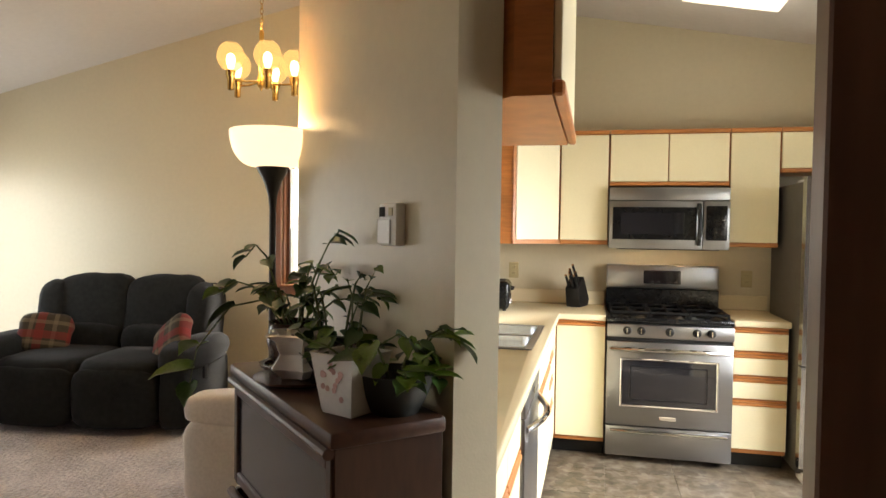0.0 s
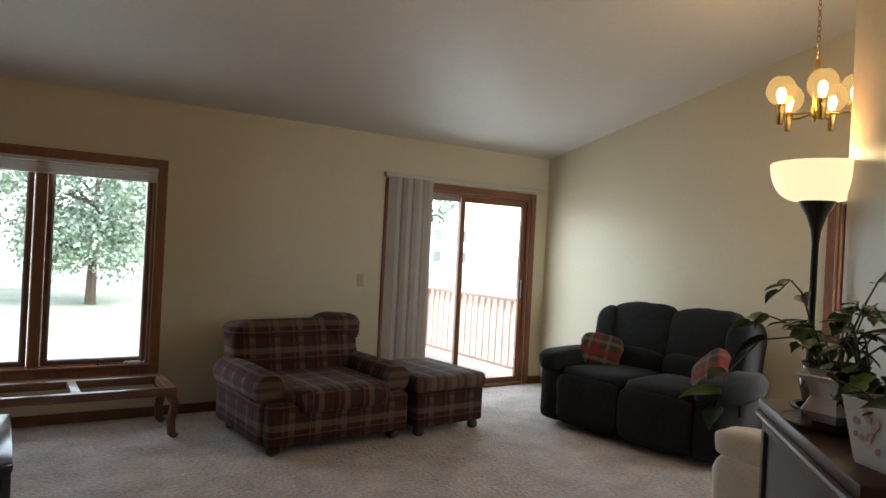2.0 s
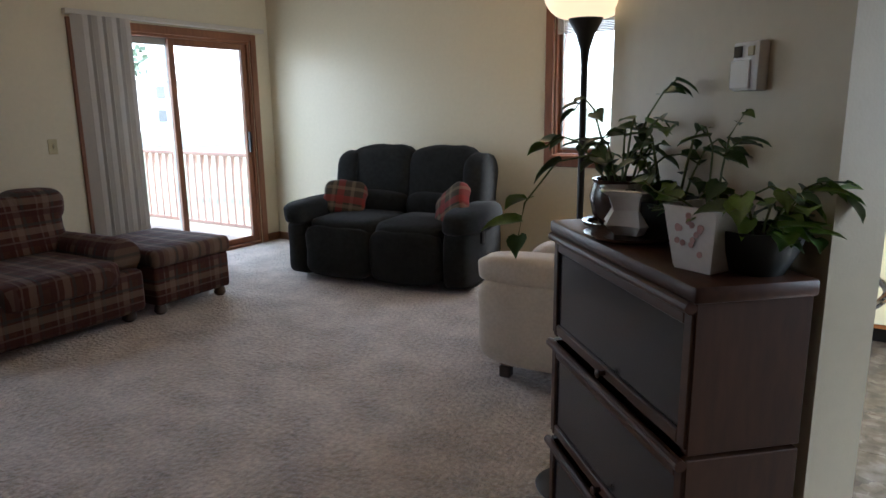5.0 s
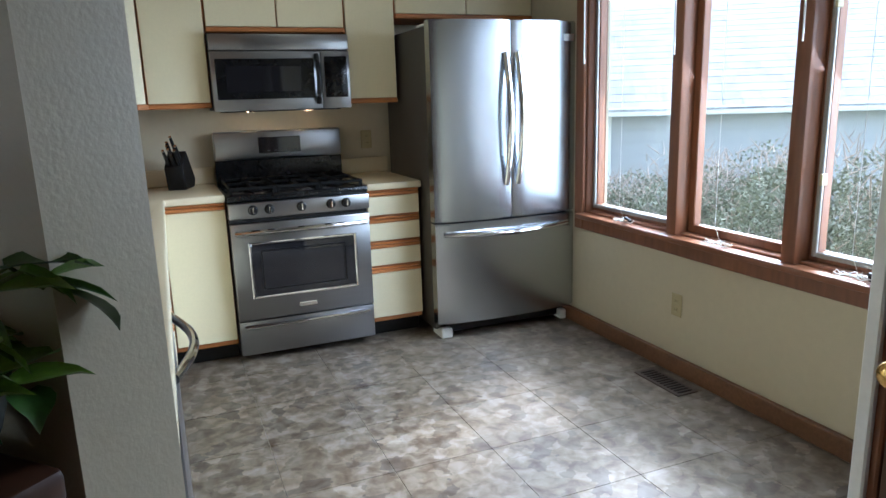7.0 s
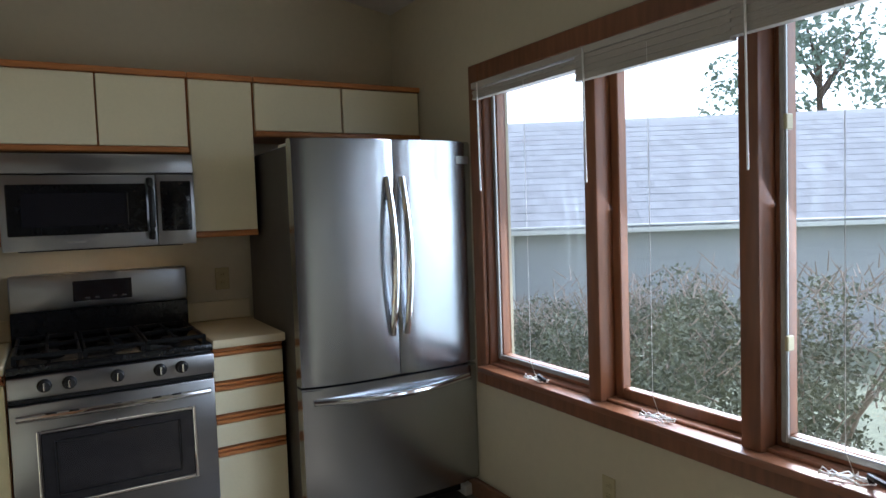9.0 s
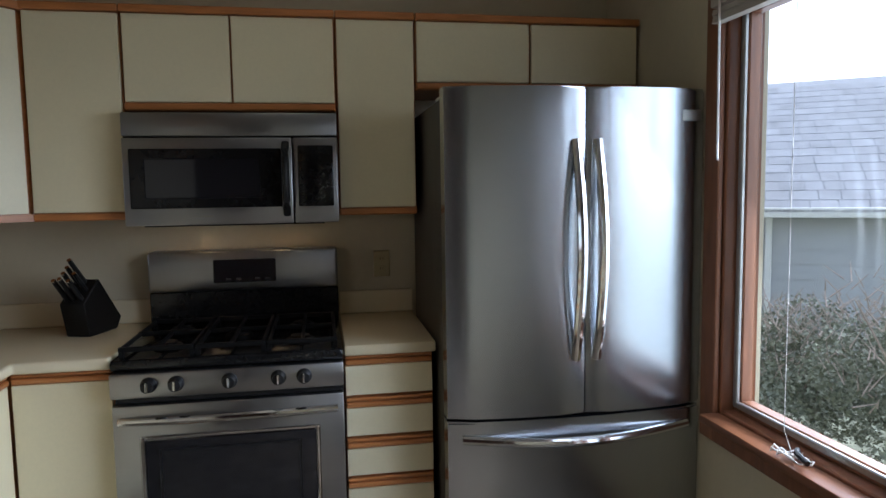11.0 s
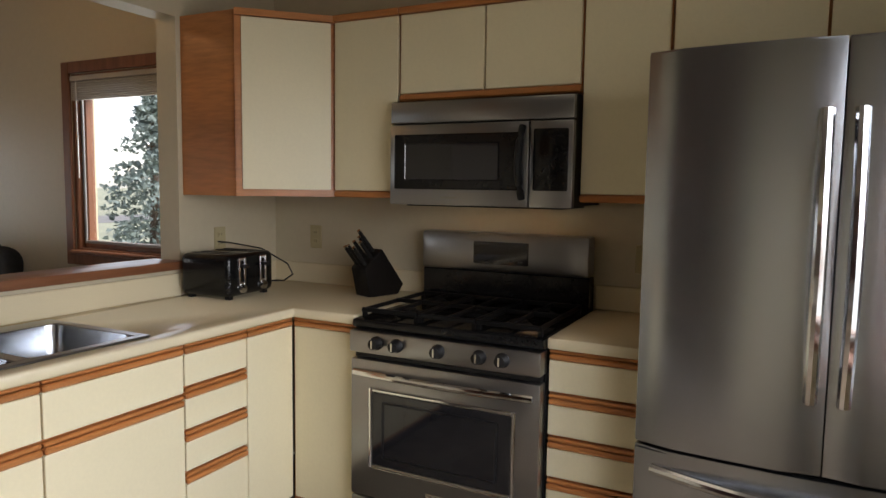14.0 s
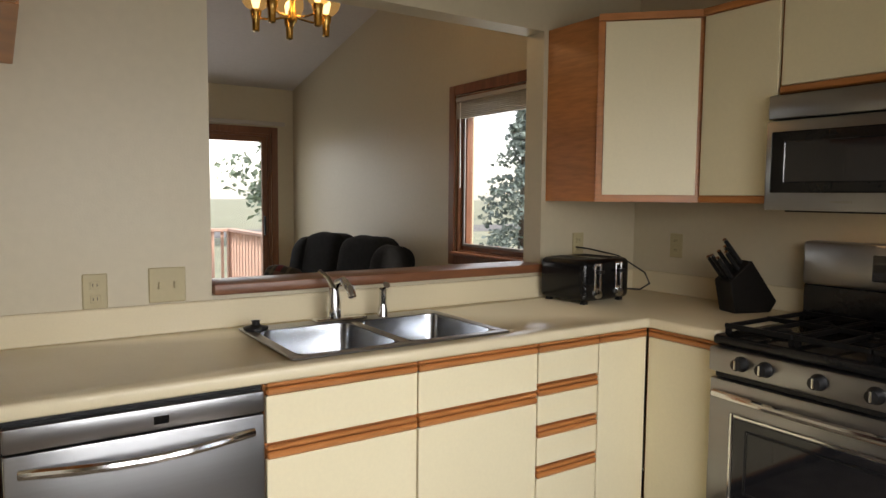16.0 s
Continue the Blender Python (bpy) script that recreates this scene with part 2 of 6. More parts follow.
STR = [(0.20, 0.1, 0.045, (0.20, 0.15, 0.105), 0.36), (0.20, 0.32, 0.012, (0.32, 0.26, 0.19), 0.4), (0.20, 0.5, 0.05, (0.045, 0.012, 0.012), 0.6), (0.20, 0.82, 0.02, (0.03, 0.035, 0.03), 0.6)]
M_PLAIDX = plaid("plaid_upholstery_side", 0, 2, (0.060, 0.021, 0.014), STR)
M_PLAIDY = plaid("plaid_upholstery_front", 1, 2, (0.060, 0.021, 0.014), STR)
M_PLAIDT = plaid("plaid_upholstery_top", 0, 1, (0.060, 0.021, 0.014), STR)
STR2 = [(0.22, 0.3, 0.06, (0.20, 0.022, 0.02), 0.6), (0.16, 0.7, 0.03, (0.20, 0.16, 0.10), 0.4)]
M_PILLOW = plaid("red_plaid_cushion", 0, 2, (0.048, 0.038, 0.024), STR2)

# ---- mesh helpers ----
ORG = {}


def thing(name, at, label, category, group="", rz=0.0, local=False):
    """An empty at a thing's base. Its parts are written in world metres unless local."""
    ob = new(name)
    ob.empty_display_size = 0.1
    ob.location, ob.rotation_euler = at, (0, 0, radians(rz))
    ORG[ob] = Vector((0, 0, 0)) if local else Vector(at)
    return tagged(ob, label, category, group)


def mesh_of(name, bm, material, smooth=None):
    me = bpy.data.meshes.new(name)
    if smooth is not None:
        for f in bm.faces:
            f.smooth = True
        for e in bm.edges:
            if len(e.link_faces) == 2 and e.calc_face_angle(0) > radians(smooth):
                e.smooth = False
    bmesh.ops.recalc_face_normals(bm, faces=bm.faces)
    bm.to_mesh(me)
    bm.free()
    me.materials.append(material)
    return me


def part(name, bm, material, parent=None, label="", smooth=35):
    if parent is not None:
        bmesh.ops.translate(bm, verts=bm.verts, vec=-ORG[parent])
    ob = new(name, mesh_of(name, bm, material, smooth))
    if parent is not None:
        ob.parent = parent
        ORG[ob] = ORG[parent]
    return tagged(ob, label)


def solo(name, bm, material, label, category, group="", kind="", smooth=35):
    """A top-level thing that is one mesh."""
    return tagged(part(name, bm, material, None, "", smooth), label, category, group, kind)


def setting(name, bm, material, label="", smooth=None):
    return tagged(part(name, bm, material, None, "", smooth), label or name.replace("_", " "), name.split("_")[0], kind="structure")


def bm_new():
    return bmesh.new()


def bx(bm, x0, x1, y0, y1, z0, z1, bevel=0.0, seg=1):
    r = bmesh.ops.create_cube(bm, size=1)
    vs = r["verts"]
    for v in vs:
        v.co = Vector(((x0 + x1) / 2 + v.co.x * (x1 - x0), (y0 + y1) / 2 + v.co.y * (y1 - y0), (z0 + z1) / 2 + v.co.z * (z1 - z0)))
    if bevel:
        es = list({e for v in vs for e in v.link_edges})
        bmesh.ops.bevel(bm, geom=es, offset=bevel, segments=seg, profile=0.5, affect='EDGES')
    return bm


def box(x0, x1, y0, y1, z0, z1, bevel=0.0, seg=1):
    return bx(bm_new(), x0, x1, y0, y1, z0, z1, bevel, seg)


def prism(bm, pts, z0, tops):
    """A prism over a plan outline; tops is one height, or a function of x."""
    low = [bm.verts.new((x, y, z0)) for x, y in pts]
    high = [bm.verts.new((x, y, tops(x) if callable(tops) else tops)) for x, y in pts]
    bm.faces.new(low[::-1]), bm.faces.new(high)
    for i in range(len(pts)):
        j = (i + 1) % len(pts)
        bm.faces.new((low[i], low[j], high[j], high[i]))
    return bm


def lathe(bm, profile, centre, n=24, axis='Z', close=True):
    """A turned shape from (radius, height) pairs."""
    rings = []
    c = Vector(centre)
    for r, h in profile:
        ring = []
        for i in range(n):
            a = 2 * math.pi * i / n
            q = Vector((r * math.cos(a), r * math.sin(a), h))
            if axis == 'Y':
                q = Vector((q.x, -q.z, q.y))
            elif axis == 'X':
                q = Vector((q.z, q.x, q.y))
            ring.append(bm.verts.new(c + q))
        rings.append(ring)
    for a, b in zip(rings, rings[1:]):
        for i in range(n):
            j = (i + 1) % n
            bm.faces.new((a[i], a[j], b[j], b[i]))
    if close:
        bm.faces.new(rings[0][::-1]), bm.faces.new(rings[-1])
    return bm


def tube(bm, pts, r, n=8, taper=1.0):
    """A round bar along a line of points."""
    pts = [Vector(p) for p in pts]
    rings = []
    for i, p in enumerate(pts):
        d = (pts[min(i + 1, len(pts) - 1)] - pts[max(i - 1, 0)]).normalized()
        up = Vector((0, 0, 1)) if abs(d.z) < 0.9 else Vector((1, 0, 0))
        u = d.cross(up).normalized()
        v = d.cross(u)
        rad = r * (1 + (taper - 1) * i / max(1, len(pts) - 1))
        rings.append([bm.verts.new(p + rad * (math.cos(2 * math.pi * k / n) * u + math.sin(2 * math.pi * k / n) * v)) for k in range(n)])
    for a, b in zip(rings, rings[1:]):
        for k in range(n):
            bm.faces.new((a[k], a[(k + 1) % n], b[(k + 1) % n], b[k]))
    bm.faces.new(rings[0][::-1]), bm.faces.new(rings[-1])
    return bm


def arc(p, q, rise, n=8):
    """Points from p to q that bow out by the vector rise."""
    p, q, rise = Vector(p), Vector(q), Vector(rise)
    return [p.lerp(q, i / n) + rise * math.sin(math.pi * i / n) for i in range(n + 1)]


def puff(bm, centre, half, e=0.45, nu=24, nv=14, sag=0.0, turn=None):
    """A soft cushion: a superellipsoid with a little unevenness."""
    def pw(c, k):
        return math.copysign(abs(c) ** k, c)
    rings = []
    for i in range(nv + 1):
        ph = -math.pi / 2 + math.pi * i / nv
        ring = []
        for k in range(nu):
            th = 2 * math.pi * k / nu
            q = Vector((pw(math.cos(ph), e) * pw(math.cos(th), e), pw(math.cos(ph), e) * pw(math.sin(th), e), pw(math.sin(ph), e)))
            w = 1 + sag * noise.noise(q * 1.7 + Vector(centre))
            q = Vector((q.x * half[0] * w, q.y * half[1] * w, q.z * half[2] * w))
            if turn is not None:
                q = turn @ q
            ring.append(bm.verts.new(Vector(centre) + q))
        rings.append(ring)
    for a, b in zip(rings, rings[1:]):
        for k in range(nu):
            bm.faces.new((a[k], a[(k + 1) % nu], b[(k + 1) % nu], b[k]))
    bmesh.ops.remove_doubles(bm, verts=bm.verts, dist=1e-5)
    return bm


def ceil_z(x):
    return 2.525 + 0.2135 * (x + 4.815) if x < -1.02 else 3.335 - 0.1757 * (x + 1.02)


def wall(name, axis, at, thick, a0, a1, openings, material, label, top=None):
    """A wall along x ('X', at y) or y ('Y', at x), with openings (a0, a1, z0, z1) cut right through."""
    bm = bm_new()
    cuts = sorted({a0, a1, *[o[0] for o in openings], *[o[1] for o in openings], *([-1.02] if axis == 'X' and a0 < -1.02 < a1 else [])})
    for p, q in zip(cuts, cuts[1:]):
        gaps = sorted((o[2], o[3]) for o in openings if o[0] < (p + q) / 2 < o[1])
        z = 0.0
        spans = []
        for g0, g1 in gaps:
            if g0 > z:
                spans.append((z, g0))
            z = g1
        spans.append((z, None))
        for z0, z1 in spans:
            if axis == 'X':
                pts = [(p, at), (q, at), (q, at + thick), (p, at + thick)]
                prism(bm, pts, z0, (lambda x: top(x) if top else ceil_z(x) + 0.05) if z1 is None else z1)
            else:
                pts = [(at, p), (at + thick, p), (at + thick, q), (at, q)]
                prism(bm, pts, z0, (lambda x: ceil_z(x) + 0.05) if z1 is None else z1)
    return setting(name, bm, material, label)

# ---- the large structure ----
WX, LX, SY = 2.95, -4.815, -6.12     # kitchen window wall, patio wall, television wall
wall("wall_north", 'X', 0.0, 0.15, LX - 0.15, WX + 0.15, [(-1.62, -0.55, 0.99, 2.09)], M_WALL, "cream painted gable wall under the sloped ceiling")
wall("wall_west", 'Y', LX, -0.15, SY - 0.15, 0.0, [(-2.02, -0.25, 0.0, 2.05), (-5.72, -4.14, 0.42, 1.99)], M_WALL, "cream painted wall with patio door and window")
wall("wall_south", 'X', SY, -0.15, LX, 2.03, [], M_MAROON, "dark maroon painted wall behind the television")
wall("wall_east", 'Y', WX, 0.15, -3.70, 0.0, [(-3.04, -0.95, 0.69, 2.07)], M_WALL, "cream kitchen wall with a wide window")
wall("wall_kitchen_south", 'X', -3.50, -0.12, 1.95, WX, [], M_WALL, "cream partition wall of the kitchen")
wall("wall_hall", 'Y', 1.85, 0.10, SY, -3.50, [(-4.32, -3.532, 0.0, 2.04)], M_WALL, "cream hall wall with a brown door")
M_VENEER = mat("brown_door_veneer", (0.10, 0.05, 0.028), 0.4, vary=0.4, scale=3, fine=40, stretch=(1, 1, 0.1), spec=0.3)
setting("door_3", box(1.045, 1.79, -4.43, -4.39, 0.012, 2.03, 0.003), M_VENEER, "brown wood closet door standing open")
wall("wall_sink", 'Y', -0.12, 0.12, -2.90, 0.0, [(-2.125, -0.635, 1.045, 2.14)], M_WALL, "cream wall with a pass-through over the sink")
setting("wall_diagonal", prism(bm_new(), [(-0.12, -2.965), (0.56, -3.645), (0.645, -3.56), (0.0, -2.90), (-0.12, -2.90)], 0, lambda x: ceil_z(x) + 0.05), M_WALL, "cream diagonal wall with a thermostat")

bm = bm_new()
for x0, x1 in ((LX - 0.15, -1.02), (-1.02, WX + 0.15)):
    z0, z1 = ceil_z(x0), ceil_z(x1 - 1e-6) if x1 < 0 else ceil_z(x1)
    v = [bm.verts.new(p) for p in ((x0, SY - 0.15, z0), (x1, SY - 0.15, z1), (x1, 0.15, z1), (x0, 0.15, z0), (x0, SY - 0.15, z0 + 0.2), (x1, SY - 0.15, z1 + 0.2), (x1, 0.15, z1 + 0.2), (x0, 0.15, z0 + 0.2))]
    for f in ((3, 2, 1, 0), (4, 5, 6, 7), (0, 1, 5, 4), (1, 2, 6, 5), (2, 3, 7, 6), (3, 0, 4, 7)):
        bm.faces.new([v[i] for i in f])
setting("ceiling", bm, M_CEIL, "textured off-white vaulted ceiling")

bm = bm_new()
prism(bm, [(LX - 0.15, SY - 0.15), (2.03, SY - 0.15), (2.03, -3.60), (0.60, -3.60), (-0.06, -2.93), (-0.06, 0.0), (LX - 0.15, 0.0)], -0.12, 0.0)
setting("floor_carpet", bm, M_CARPET, "beige cut-pile carpet, trodden and uneven")
bm = bm_new()
prism(bm, [(2.03, -3.60), (WX + 0.1, -3.60), (WX + 0.1, 0.0), (-0.06, 0.0), (-0.06, -2.93), (0.60, -3.60)], -0.12, -0.006)
floor_kitchen = setting("floor_kitchen", bm, mat("vinyl_joint", (0.19, 0.17, 0.145), 0.5), "mottled grey-brown vinyl tile floor")
ORG[floor_kitchen] = Vector((0, 0, 0))

# baseboards
bm = bm_new()
bx(bm, 2.915, 2.948, -3.55, -0.05, 0, 0.085, 0.004)
setting("baseboard_kitchen", bm, M_BASE, "dark wood baseboard below the kitchen window")
bm = bm_new()
for y0, y1 in ((-6.1, -2.09), (-0.17, -0.002)):
    bx(bm, LX + 0.002, LX + 0.018, y0, y1, 0, 0.08, 0.003)
bx(bm, LX + 0.02, -0.13, -0.018, -0.002, 0, 0.08, 0.003)
bx(bm, LX + 0.02, 1.845, SY + 0.002, SY + 0.018, 0, 0.08, 0.003)
setting("baseboard_living", bm, M_BASE, "dark wood baseboard along the carpet")


def frame_of(bm, plane, at, depth, a0, a1, z0, z1, w, bevel=0.004, sides="lrtb"):
    """Four boards round an opening; plane 'X': in a wall along x at y."""
    rects = []
    if "l" in sides: rects.append((a0, a0 + w, z0, z1))
    if "r" in sides: rects.append((a1 - w, a1, z0, z1))
    if "b" in sides: rects.append((a0 + w, a1 - w, z0, z0 + w))
    if "t" in sides: rects.append((a0 + w, a1 - w, z1 - w, z1))
    for p, q, r, s in rects:
        if plane == 'X':
            bx(bm, p, q, min(at, at + depth), max(at, at + depth), r, s, bevel)
        else:
            bx(bm, min(at, at + depth), max(at, at + depth), p, q, r, s, bevel)
    return bm


def pane_box(plane, at, a0, a1, z0, z1):
    return box(a0, a1, at - 0.003, at + 0.003, z0, z1) if plane == 'X' else box(at - 0.003, at + 0.003, a0, a1, z0, z1)


def add_pane(parent, plane, at, a0, a1, z0, z1):
    p = part("pane", pane_box(plane, at, a0, a1, z0, z1), M_PANE, parent, smooth=None)
    p.visible_shadow = False
    return p


# kitchen window: a casement, a fixed middle light, a casement
win = tagged(thing("window_1", (WX, -2.02, 0.69), "wide brown wood window of three lights with raised white blinds", "window"), kind="structure")
bm = frame_of(bm_new(), 'Y', WX - 0.022, 0.02, -3.12, -0.865, 0.60, 2.16, 0.085)
part("casing", bm, M_TRIM, win)
part("window_sill", box(WX - 0.07, WX + 0.10, -3.05, -0.94, 0.672, 0.70, 0.006, 2), M_TRIMY, win)
part("jamb", frame_of(bm_new(), 'Y', WX - 0.001, 0.13, -3.05, -0.94, 0.69, 2.08, 0.022), M_TRIM, win)
for y in (-1.72, -2.40):
    part("mullion", box(WX - 0.03, WX + 0.12, y - 0.035, y + 0.035, 0.70, 2.06, 0.008, 2), M_TRIM, win)
for i, (y0, y1) in enumerate(((-1.685, -0.962), (-2.365, -1.755), (-3.028, -2.435))):
    dark = i != 1
    part("sash", frame_of(bm_new(), 'Y', WX + 0.045, 0.045, y0, y1, 0.712, 2.055, 0.042), M_TRIM, win)
    if dark:
        part("screen_frame", frame_of(bm_new(), 'Y', WX + 0.02, 0.015, y0 + 0.03, y1 - 0.03, 0.735, 2.03, 0.022), M_CLEAR, win, "dark aluminium screen frame")
    add_pane(win, 'Y', WX + 0.07, y0 + 0.04, y1 - 0.04, 0.75, 2.02)
for y in (-1.36, -2.74):
    part("crank", tube(bm_new(), [(WX - 0.01, y, 0.705), (WX - 0.02, y, 0.73), (WX - 0.045, y - 0.03, 0.735), (WX - 0.05, y - 0.08, 0.725)], 0.008), M_BLACKM, win, "dark metal window crank")
for y in (-2.47,):
    for z in (1.02, 1.66):
        part("sash_lock", box(WX - 0.012, WX + 0.02, y - 0.041, y - 0.029, z, z + 0.045, 0.003), M_PLATE, win)
for y0, y1, z in ((-1.70, -0.97, 1.98), (-2.38, -1.69, 1.935), (-3.03, -2.37, 1.945)):
    bl = thing("window_blind", (WX - 0.035, (y0 + y1) / 2, z), "white mini blind raised to the window head", "blind", "kitchen window blinds")
    part("headrail", box(WX - 0.075, WX - 0.034, y0, y1, 2.03, 2.058, 0.003), M_BLIND, bl)
    k = 0
    zz = z
    while zz < 2.022:
        part("slat", box(WX - 0.072 + 0.002 * (k % 3), WX - 0.04, y0 + 0.005, y1 - 0.005, zz, zz + 0.0082, 0.001), M_BLIND, bl)
        k += 1
        zz += 0.0085
    part("wand", tube(bm_new(), [(WX - 0.08, y1 - 0.06, 2.05), (WX - 0.08, y1 - 0.065, 1.55)], 0.004, 6), M_CORD, bl)
    part("cord", tube(bm_new(), [(WX - 0.078, y0 + 0.32, 2.0), (WX - 0.078, y0 + 0.32, 0.80), (WX - 0.06, y0 + 0.30, 0.72)], 0.0011, 5), M_CORD, bl)
    coil = bm_new()
    pts = []
    for i in range(40):
        a = i * 0.55
        pts.append((WX - 0.035 + 0.02 * math.cos(a), y0 + 0.30 + 0.05 * math.sin(a * 0.9) + 0.002 * i, 0.706 + 0.012 * abs(math.sin(i * 1.3)) + 0.012 * (i % 5 == 0)))
    tube(coil, pts, 0.0025, 5)
    part("cord_coil", coil, M_CORD, bl)

# dining window
win = tagged(thing("window_2", (-1.085, 0.0, 0.99), "brown wood dining window with a raised blind", "window"), kind="structure")
part("casing", frame_of(bm_new(), 'X', -0.022, 0.02, -1.695, -0.475, 0.905, 2.165, 0.07), M_TRIM, win)
part("window_sill", box(-1.63, -0.54, -0.05, 0.10, 0.975, 1.0, 0.005), M_TRIMY, win)
part("jamb", frame_of(bm_new(), 'X', -0.001, 0.13, -1.625, -0.545, 0.985, 2.095, 0.022), M_TRIM, win)
part("sash", frame_of(bm_new(), 'X', 0.04, 0.045, -1.60, -0.57, 1.01, 2.07, 0.045), M_TRIM, win)
part("screen_frame", frame_of(bm_new(), 'X', 0.015, 0.015, -1.57, -0.60, 1.04, 2.04, 0.02), M_CLEAR, win)
add_pane(win, 'X', 0.065, -1.56, -0.61, 1.05, 2.03)
bl = thing("window_blind", (-1.085, -0.03, 1.93), "white mini blind raised in the dining window", "blind")
part("headrail", box(-1.60, -0.57, -0.03, 0.01, 2.045, 2.075, 0.003), M_BLIND, bl)
for i in range(9):
    part("slat", box(-1.595, -0.575, -0.026, 0.004, 1.93 + i * 0.0125, 1.938 + i * 0.0125, 0.0015), M_BLIND, bl)
part("wand", tube(bm_new(), [(-1.54, -0.03, 2.04), (-1.535, -0.03, 1.45)], 0.004, 6), M_CORD, bl)

# living room window
win = tagged(thing("window_3", (LX, -4.93, 0.42), "brown wood living room window of two lights", "window"), kind="structure")
part("casing", frame_of(bm_new(), 'Y', LX + 0.002, 0.02, -5.80, -4.06, 0.345, 2.05, 0.075), M_TRIM, win)
part("window_sill", box(LX - 0.10, LX + 0.05, -5.73, -4.13, 0.405, 0.43, 0.005), M_TRIMY, win)
part("jamb", frame_of(bm_new(), 'Y', LX - 0.13, 0.131, -5.725, -4.135, 0.415, 1.995, 0.022), M_TRIM, win)
part("mullion", box(LX - 0.12, LX + 0.015, -4.965, -4.885, 0.43, 1.98, 0.006), M_TRIM, win)
for y0, y1 in ((-5.705, -4.97), (-4.88, -4.155)):
    part("sash", frame_of(bm_new(), 'Y', LX - 0.09, 0.045, y0, y1, 0.435, 1.975, 0.042), M_TRIM, win)
    part("screen_frame", frame_of(bm_new(), 'Y', LX - 0.035, 0.015, y0 + 0.03, y1 - 0.03, 0.46, 1.95, 0.018), M_CLEAR, win)
    add_pane(win, 'Y', LX - 0.07, y0 + 0.04, y1 - 0.04, 0.47, 1.94)
part("crank", tube(bm_new(), [(LX + 0.01, -4.5, 0.43), (LX + 0.02, -4.5, 0.47), (LX + 0.04, -4.46, 0.465)], 0.008), M_BLACKM, win, "dark metal window crank")
bl = thing("window_blind", (LX + 0.03, -4.93, 1.86), "white cellular blind raised to the window head", "blind")
part("headrail", box(LX + 0.024, LX + 0.064, -5.72, -4.14, 1.945, 1.975, 0.003), M_BLIND, bl)
for i in range(6):
    part("slat", box(LX + 0.026, LX + 0.060, -5.715, -4.145, 1.86 + i * 0.0135, 1.871 + i * 0.0135, 0.002), M_BLIND, bl)
part("cord_coil", tube(bm_new(), [(LX + 0.03 + 0.015 * math.cos(i), -4.30 + 0.05 * math.sin(i * 0.7) + i * 0.004, 0.437 + 0.01 * (i % 3)) for i in range(26)], 0.003, 5), M_CORD, bl)

# sliding patio door
dr = tagged(thing("door_1", (LX, -1.135, 0), "brown sliding glass patio door with vertical blinds drawn aside", "door"), kind="structure")
part("casing", frame_of(bm_new(), 'Y', LX + 0.002, 0.02, -2.085, -0.18, 0.0, 2.11, 0.07, sides="lrt"), M_TRIM, dr)
part("jamb", frame_of(bm_new(), 'Y', LX - 0.13, 0.131, -2.02, -0.25, 0.0, 2.05, 0.035, sides="lrt"), M_TRIM, dr)
part("threshold", box(LX - 0.14, LX + 0.03, -1.985, -0.285, 0.0, 0.03, 0.004), M_TRIM, dr)
for k, (y0, y1, off) in enumerate(((-1.985, -1.10, -0.10), (-1.17, -0.285, -0.055))):
    part("door_leaf", frame_of(bm_new(), 'Y', LX + off, 0.035, y0, y1, 0.03, 2.015, 0.06), M_TRIM if k else M_CLEAR, dr)
    add_pane(dr, 'Y', LX + off + 0.018, y0 + 0.055, y1 - 0.055, 0.085, 1.96)
part("door_handle", box(LX - 0.018, LX + 0.02, -0.335, -0.315, 0.95, 1.16, 0.006), M_BLACKM, dr, "dark door pull")
bl = thing("vertical_blind", (LX + 0.05, -1.1, 2.13), "white vertical blind drawn to one side of the patio door", "blind")
part("headrail", box(LX + 0.03, LX + 0.085, -2.12, -0.12, 2.125, 2.165, 0.004), M_BLIND, bl)
for i in range(11):
    y = -2.04 + i * 0.040
    bm = box(-0.045, 0.045, -0.0015, 0.0015, 0.03, 2.125)
    bmesh.ops.rotate(bm, verts=bm.verts, cent=(0, 0, 0), matrix=Matrix.Rotation(radians(48 + 26 * math.sin(i * 2.1)), 3, 'Z'))
    bmesh.ops.translate(bm, verts=bm.verts, vec=(LX + 0.085, y, 0))
    part("vane", bm, M_BLIND, bl, smooth=None)

# hall door with brass knob
dr = tagged(thing("door_2", (1.85, -3.93, 0), "brown wood hall door with a brass knob, closed", "door"), kind="structure")
part("casing", frame_of(bm_new(), 'Y', 1.832, 0.017, -4.345, -3.503, 0, 2.075, 0.03, sides="lrt"), M_WHITEP, dr)
part("jamb", frame_of(bm_new(), 'Y', 1.849, 0.102, -4.325, -3.527, 0, 2.05, 0.02, sides="lrt"), M_TRIM, dr)
door_leaf = part("door_leaf", box(1.855, 1.895, -4.303, -3.549, 0.012, 2.028, 0.003), M_VENEER, dr)
bm = bm_new()
lathe(bm, [(0.0, 0.0), (0.032, 0.0), (0.030, -0.008), (0.012, -0.014), (0.011, -0.04), (0.024, -0.044), (0.027, -0.060), (0.020, -0.070), (0.0, -0.072)], (1.855, -3.585, 0.885), 20, 'X', close=False)
part("door_handle", bm, M_BRASS, door_leaf, "polished brass knob", 50)

# pass-through ledge
part_ledge = solo("trim_ledge", box(-0.155, 0.03, -2.123, -0.637, 1.047, 1.085, 0.006, 2), M_TRIMY, "brown wood ledge capping the pass-through", "ledge", kind="structure")

